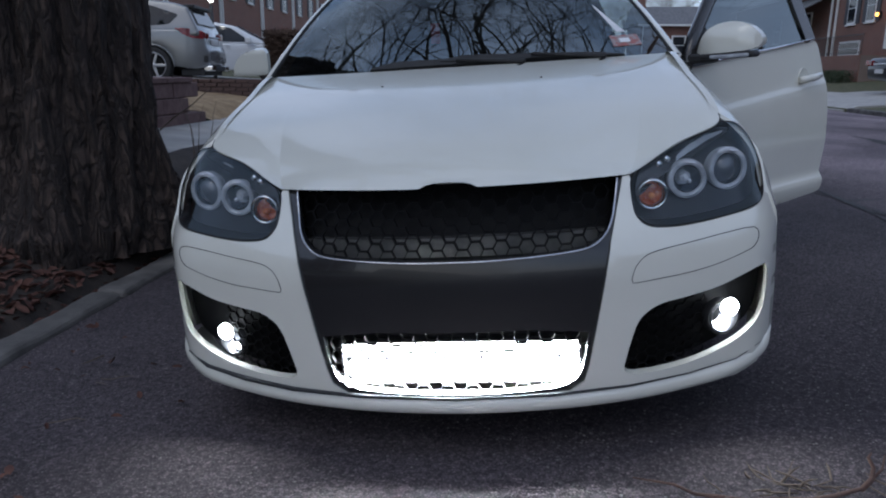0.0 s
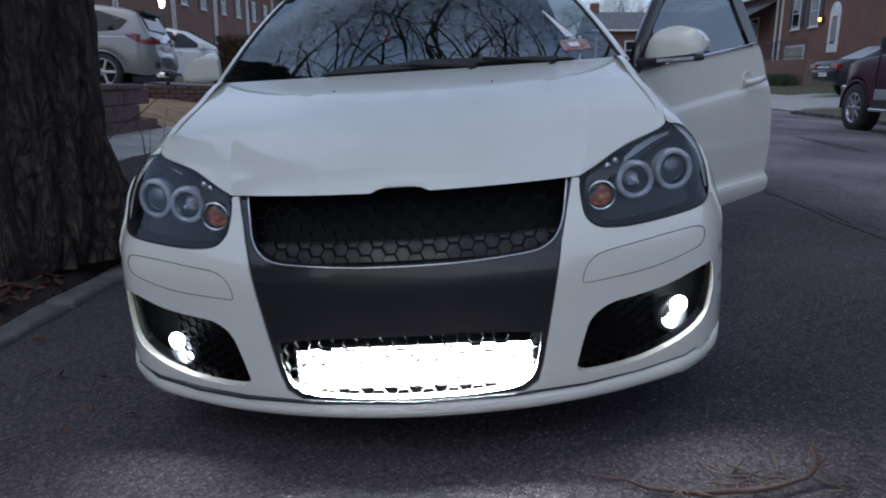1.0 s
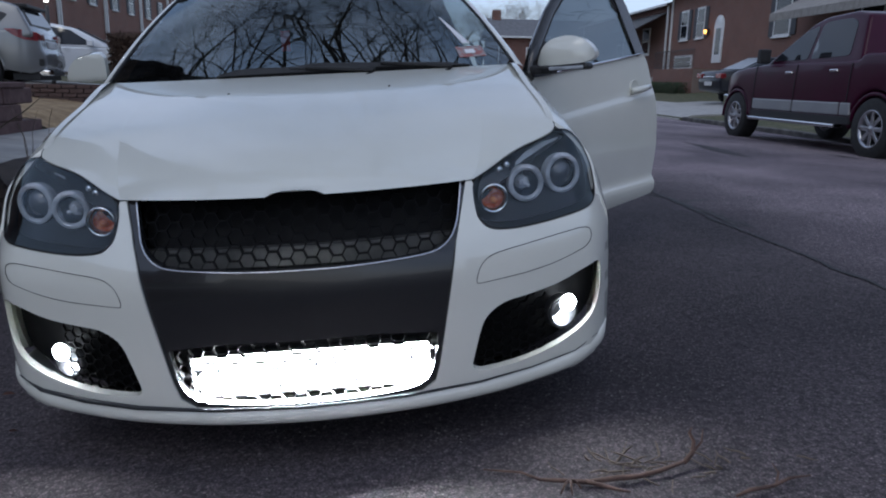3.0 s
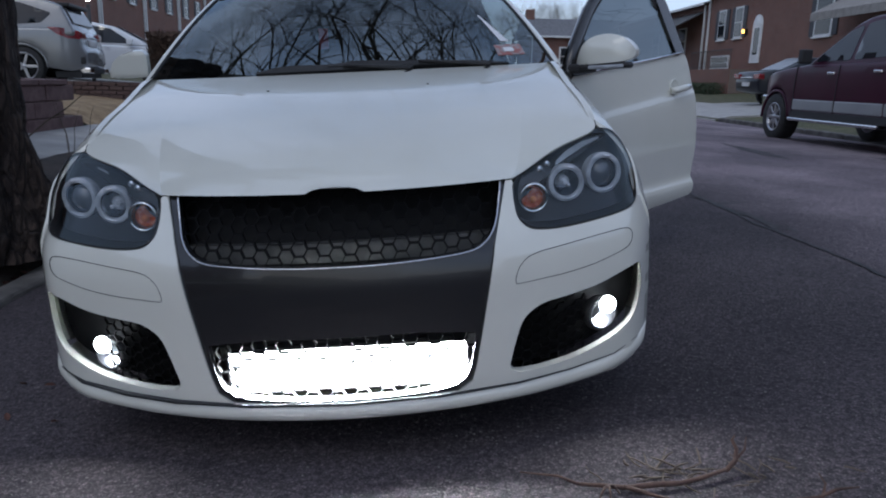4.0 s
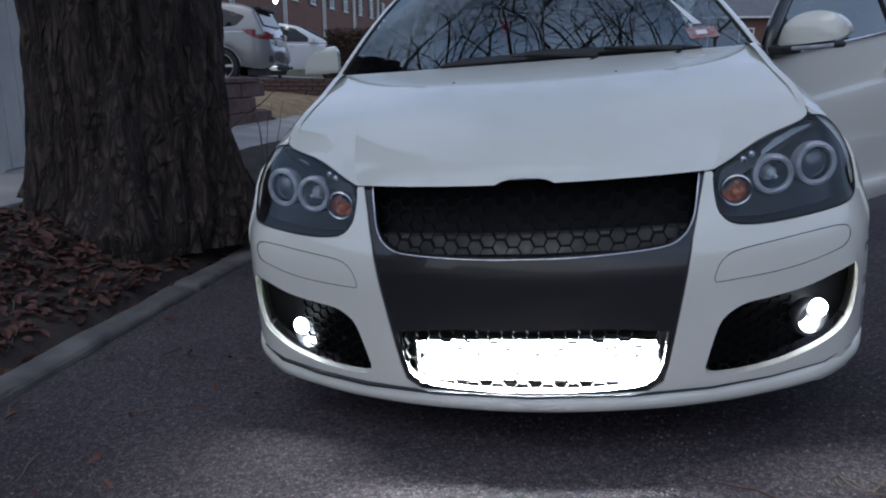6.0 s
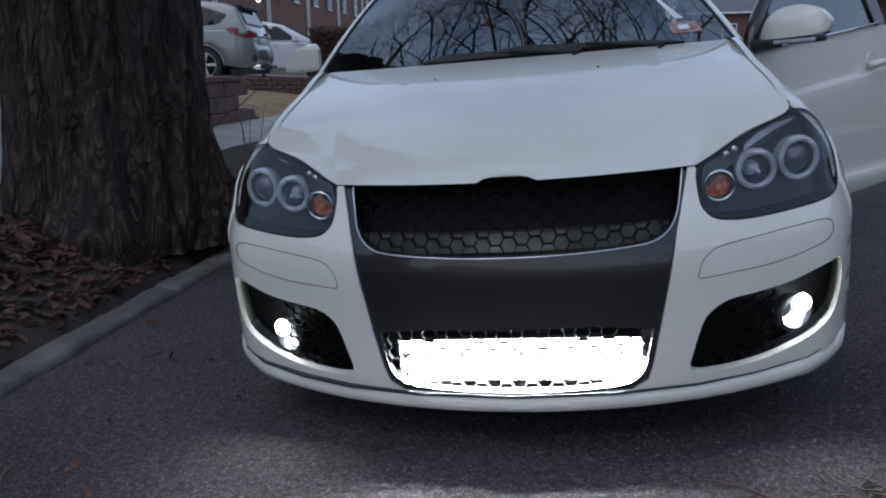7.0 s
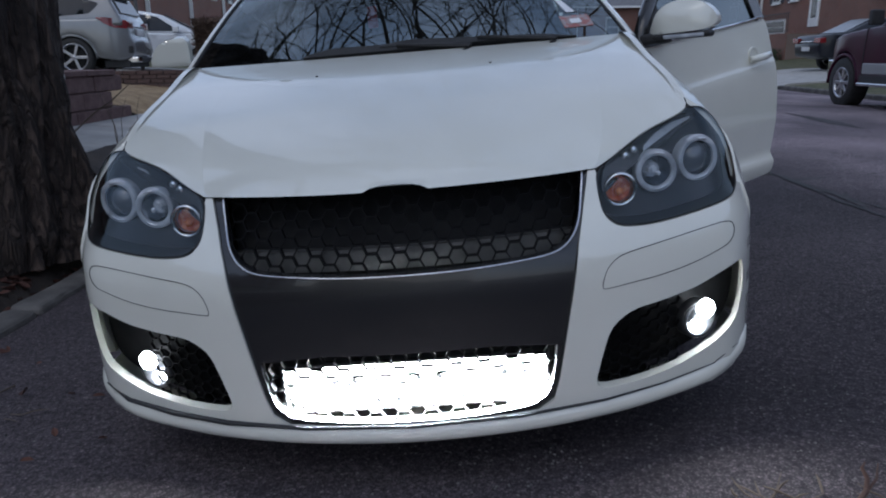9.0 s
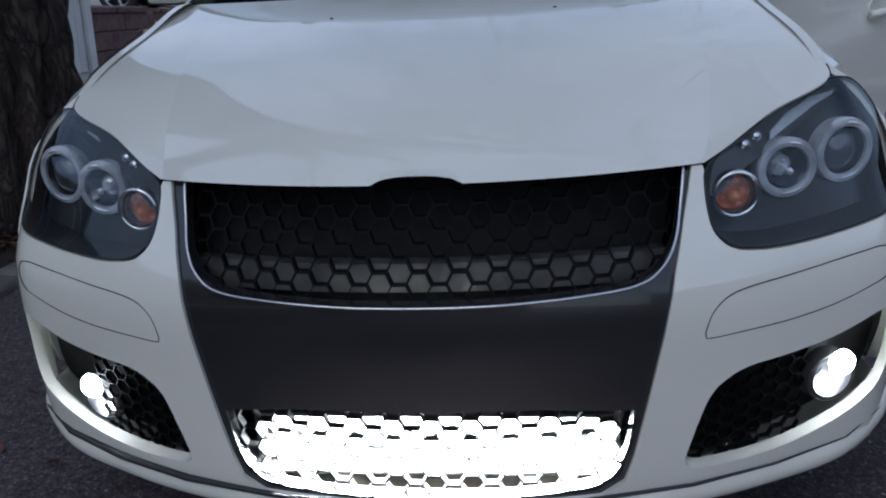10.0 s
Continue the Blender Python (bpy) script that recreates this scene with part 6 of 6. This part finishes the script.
def bush(name, centre, size, n, seed, mat, label):
    rnd = random.Random(seed)
    verts, faces = [], []
    for _ in range(n):
        p = Vector([rnd.uniform(-1, 1) * s / 2 for s in size])
        d = Vector((rnd.gauss(0, 1), rnd.gauss(0, 1), rnd.gauss(0.4, 1))).normalized()
        s = d.orthogonal().normalized()
        k = len(verts)
        w, ln = rnd.uniform(0.012, 0.03), rnd.uniform(0.06, 0.16)
        for q in (p - s * w, p + s * w, p + d * ln):
            verts.append(tuple(q + Vector(centre)))
        faces.append((k, k + 1, k + 2))
    me = bpy.data.meshes.new(name)
    me.from_pydata(verts, [], faces)
    me.materials.append(mat)
    root = new(name, me)
    return tagged(root, label, "hedge")


bush("hedge", (-5.75, 17.7, 1.25), (1.9, 0.8, 1.4), 16000, 4, HEDGE, "brown clipped winter hedge beside the drive")

bush("low_hedge", (14.7, 37.0, 0.85), (0.7, 7.0, 0.6), 5000, 6, SHRUB, "low dark green hedge along the brick wall")

fence = holder("iron_railing", Matrix.Translation((-12.6, 27.0, ground_z(-11.5))), "black iron railing before the row houses", "railing")
for i in range(15):
    part("bar", tube([(0.19 * i, 0, 0), (0.19 * i, 0, 0.95)], 0.014, 5), IRON, fence)
for z in (0.15, 0.93):
    part("rail", box((-0.02, -0.02, z), (2.7, 0.02, z + 0.04)), IRON, fence)

# ---- litter on the ground ----
def litter(name, n, seed, area, size, mat, label, category):
    rnd = random.Random(seed)
    verts, faces = [], []
    for _ in range(n):
        x, y = rnd.uniform(*area[0]), rnd.uniform(*area[1])
        a, s = rnd.uniform(0, 6.28), rnd.uniform(*size)
        tilt, roll = rnd.gauss(0, 0.35), rnd.gauss(0, 0.35)
        m = Matrix.Translation((x, y, ground_z(x) + 0.012 + 0.35 * s * abs(tilt))) @ Euler((tilt, roll, a)).to_matrix().to_4x4()
        k = len(verts)
        curl = rnd.uniform(0.1, 0.45) * s
        for px, py, pz in ((-0.9, 0, 0), (-0.3, 0.5, 1), (0.4, 0.42, 1), (1, 0, 0.3), (0.4, -0.45, 1), (-0.3, -0.48, 1)):
            verts.append(tuple(m @ Vector((px * s, py * s, pz * curl))))
        verts.append(tuple(m @ Vector((0, 0, 0))))
        for j in range(6):
            faces.append((k + j, k + (j + 1) % 6, k + 6))
    me = bpy.data.meshes.new(name)
    me.from_pydata(verts, [], faces)
    me.materials.append(mat)
    return tagged(new(name, me), label, category, kind="stuff")


litter("leaf_litter", 3600, 11, ((-3.0, -1.98), (-1.2, 3.2)), (0.014, 0.044), LEAFMAT, "reddish-brown dead leaves on the soil by the tree", "leaves")
litter("leaf_litter", 2600, 14, ((-3.0, -1.98), (-7.0, -1.2)), (0.014, 0.044), LEAFMAT, "reddish-brown dead leaves on the soil strip", "leaves")
litter("gutter_leaves", 42, 12, ((-1.85, -0.9), (-0.9, 1.2)), (0.012, 0.03), LEAFMAT, "scattered dead leaves on the asphalt", "leaves")


def twigs(name, n, seed, spots, length, label, mat=TWIG, thick=0.0022):
    rnd = random.Random(seed)
    bm = bmesh.new()
    for _ in range(n):
        cx, cy, sx, sy = rnd.choice(spots)
        x, y, a = rnd.gauss(cx, sx), rnd.gauss(cy, sy), rnd.uniform(0, 6.28)
        ln = rnd.uniform(*length)
        pts = []
        h = rnd.uniform(0, 0.02)
        for i in range(4):
            x += math.cos(a) * ln / 3
            y += math.sin(a) * ln / 3
            a += rnd.gauss(0, 0.35)
            pts.append((x, y, ground_z(x) + 0.006 + h * i / 3 + rnd.uniform(0, 0.004)))
        tube_into(bm, pts, [thick * rnd.uniform(0.7, 1.5)] * 3 + [thick * 0.4], 4, False)
    return tagged(link(name, bm, mat), label, "twigs", kind="stuff")


twigs("straw_litter", 40, 21, [(1.02, -0.25, 0.06, 0.03), (0.81, -0.2, 0.03, 0.012), (0.73, -0.19, 0.03, 0.015), (1.15, -0.24, 0.2, 0.06), (0.87, -0.21, 0.04, 0.02)], (0.025, 0.08), "dry straw stalks and twigs on the asphalt")
def chips(name, n, seed, areas, size, mat, label):
    """Loose chippings, four-sided, strewn over the road."""
    rnd = random.Random(seed)
    verts, faces = [], []
    for _ in range(n):
        (x0, x1), (y0, y1) = rnd.choice(areas)
        x, y = rnd.uniform(x0, x1), rnd.uniform(y0, y1)
        if noise.noise(Vector((x * 2.2, y * 2.2, 3))) < rnd.uniform(-0.6, 0.35):
            continue
        s, k = rnd.uniform(*size) ** 1.0, len(verts)
        a = rnd.uniform(0, 6.28)
        z = ground_z(x)
        for j in range(4):
            q = a + j * 1.57 + rnd.uniform(-0.5, 0.5)
            verts.append((x + s * rnd.uniform(0.6, 1.3) * math.cos(q), y + s * rnd.uniform(0.6, 1.3) * math.sin(q), z + rnd.uniform(0, 0.3) * s))
        verts.append((x, y, z + s * rnd.uniform(0.5, 0.9)))
        for j in range(4):
            faces.append((k + j, k + (j + 1) % 4, k + 4))
    me = bpy.data.meshes.new(name)
    me.from_pydata(verts, [], faces)
    me.materials.append(mat)
    return tagged(new(name, me), label, "grit", kind="stuff")


chips("road_grit", 16000, 31, [((0.3, 2.6), (-1.0, 1.2)), ((0.9, 4.0), (-0.6, 3.0)), ((-1.8, 0.4), (-1.0, 0.6))], (0.0018, 0.0055), GRIT, "loose pale and dark chippings on the asphalt")
def lain(pts):
    return [(x, y, ground_z(x) + h) for x, y, h in pts]


twig = tube(lain([(0.43, -0.165, 0.008), (0.52, -0.2, 0.012), (0.56, -0.236, 0.01), (0.61, -0.253, 0.013), (0.67, -0.267, 0.012), (0.744, -0.266, 0.015), (0.8, -0.264, 0.013), (0.86, -0.25, 0.016), (0.936, -0.222, 0.02)]),
            [0.002, 0.0035, 0.004, 0.0055, 0.006, 0.007, 0.0062, 0.0055, 0.0045], 7)
tube_into(twig, lain([(0.925, -0.228, 0.018), (0.955, -0.205, 0.03), (0.962, -0.19, 0.052), (0.95, -0.185, 0.075), (0.958, -0.18, 0.085)]), [0.006, 0.0065, 0.005, 0.004, 0.002], 6)
tube_into(twig, lain([(0.955, -0.205, 0.03), (0.985, -0.185, 0.045), (0.995, -0.165, 0.07)]), [0.004, 0.003, 0.0015], 5)
tube_into(twig, lain([(0.665, -0.265, 0.013), (0.7, -0.288, 0.012), (0.735, -0.31, 0.01), (0.76, -0.318, 0.008)]), [0.006, 0.006, 0.004, 0.002], 6)
for dx, dy in ((-0.035, -0.05), (-0.01, -0.058), (0.018, -0.035)):
    tube_into(twig, lain([(0.63, -0.258, 0.014), (0.63 + 0.5 * dx, -0.258 + 0.45 * dy, 0.022), (0.63 + dx, -0.258 + dy, 0.012)]), [0.0045, 0.0035, 0.0018], 5)
tagged(link("fallen_branch", twig, TWIGRED), "thin reddish-brown fallen branch on the asphalt", "branch")
stick = tube(lain([(0.99, -0.372, 0.008), (1.03, -0.358, 0.012), (1.09, -0.348, 0.01), (1.14, -0.328, 0.014), (1.2, -0.318, 0.01)]), [0.003, 0.005, 0.0045, 0.004, 0.002], 6)
tube_into(stick, lain([(1.1, -0.345, 0.01), (1.12, -0.315, 0.022), (1.115, -0.29, 0.035)]), [0.0035, 0.003, 0.0015], 5)
tagged(link("fallen_stick", stick, TWIGRED), "thin reddish-brown stick on the asphalt", "stick")

twigs("twig_litter", 46, 22, [(-2.4, 0.8, 0.3, 0.8), (-2.3, 0.2, 0.25, 0.5), (-1.6, 0.0, 0.15, 0.4)], (0.05, 0.2), "thin fallen twigs by the kerb")


def crack(name, pts, seed, width, label):
    """A ragged dark crack in the asphalt, filled with tar."""
    rnd = random.Random(seed)
    bm = bmesh.new()
    prev = None
    table = [(i, *p) for i, p in enumerate(pts)]
    n = 110
    for i in range(n + 1):
        x, y = soft_curve(table, i / n * (len(pts) - 1))
        x += 0.03 * noise.noise(Vector((y * 4, seed, 0))) + 0.012 * noise.noise(Vector((y * 15, seed, 3)))
        w = width * (0.5 + abs(noise.noise(Vector((y * 6, seed, 9)))) * 2)
        pair = (bm.verts.new((x - w, y, ground_z(x) + 0.0015)), bm.verts.new((x + w, y, ground_z(x) + 0.0015)))
        if prev:
            bm.faces.new((prev[0], prev[1], pair[1], pair[0]))
        prev = pair
    return tagged(link(name, bm, RUBBER), label, "crack", kind="structure")


crack("road_crack", [(2.45, -0.3), (2.34, 0.6), (2.33, 1.6), (2.3, 2.6), (2.33, 3.6), (2.2, 6), (2.3, 12), (2.2, 30)], 3, 0.013, "long ragged crack in the asphalt")
crack("road_crack_branch", [(2.42, 2.3), (2.36, 2.75), (2.3, 3.1), (2.34, 3.45), (2.22, 3.7)], 8, 0.016, "wide broken stretch of the crack, filled with tar")


def patch(name, x0, y0, long, wide, turn, seed, label):
    """An irregular flat tar stain on the road."""
    bm = bmesh.new()
    rim_pts = []
    for i in range(110):
        a = 2 * math.pi * i / 110
        k = 1 + 0.45 * noise.noise(Vector((1.6 * math.cos(a), 1.6 * math.sin(a), seed))) + 0.35 * noise.noise(Vector((6 * math.cos(a), 6 * math.sin(a), seed + 3))) + 0.3 * noise.noise(Vector((17 * math.cos(a), 17 * math.sin(a), seed + 6)))
        u, w = k * long * math.cos(a), k * wide * math.sin(a)
        x, y = x0 + u * math.cos(turn) - w * math.sin(turn), y0 + u * math.sin(turn) + w * math.cos(turn)
        rim_pts.append(bm.verts.new((x, y, ground_z(x) + (0.004 if y > 5 else 0.001))))
    bm.faces.new(rim_pts)
    return tagged(link(name, bm, TAR), label, "stain", kind="structure")


patch("tar_stain", 4.52, 7.45, 0.95, 0.1, 1.5, 2, "dark tar stain on the asphalt")
patch("tar_stain", 6.0, 6.95, 0.25, 0.06, -1.3, 5, "small dark tar stain on the asphalt")
for x, y, long, wide, turn, seed in ((2.42, 3.33, 0.14, 0.05, 0.2, 4), (2.37, 2.98, 0.14, 0.02, 1.7, 7), (2.36, 2.6, 0.22, 0.026, 1.5, 11), (2.68, 3.34, 0.06, 0.008, 0.15, 13), (2.93, 3.43, 0.07, 0.008, 0.45, 17), (2.4, 2.75, 0.05, 0.02, 1.2, 19)):
    patch("broken_edge", x, y, long, wide, turn, seed, "dark broken patch beside the crack in the asphalt")

# ---- a few bare saplings by the wall ----
for x, y, seed in ((-2.55, 3.9, 1), (-2.75, 4.4, 2)):
    rnd = random.Random(seed)
    bm = bmesh.new()
    for _ in range(3):
        p = Vector((x + rnd.gauss(0, 0.04), y + rnd.gauss(0, 0.04), ground_z(x) - 0.02))
        d = Vector((rnd.gauss(0.1, 0.2), rnd.gauss(0, 0.2), 1)).normalized()
        pts = [p]
        for i in range(8):
            d = (d + Vector((rnd.gauss(0.06, 0.1), rnd.gauss(0, 0.1), -0.05))).normalized()
            pts.append(pts[-1] + d * 0.09)
        tube_into(bm, pts, [0.005 - 0.0005 * i for i in range(9)], 5, False)
    tagged(link("sapling", bm, TWIG), "thin bare arching sapling stems by the footway", "sapling")
bough = tube([(-3.0, 3.9, 0.26), (-2.86, 3.9, 0.45), (-2.68, 3.91, 0.6), (-2.52, 3.9, 0.7), (-2.36, 3.9, 0.83)], [0.008, 0.007, 0.006, 0.005, 0.003], 6)
tube_into(bough, [(-2.6, 3.9, 0.65), (-2.5, 3.9, 0.66), (-2.42, 3.9, 0.64)], [0.004, 0.003, 0.002], 5)
tagged(link("fallen_stick", bough, TWIG), "thin bare stick leaning out of the soil beside the tree", "stick")
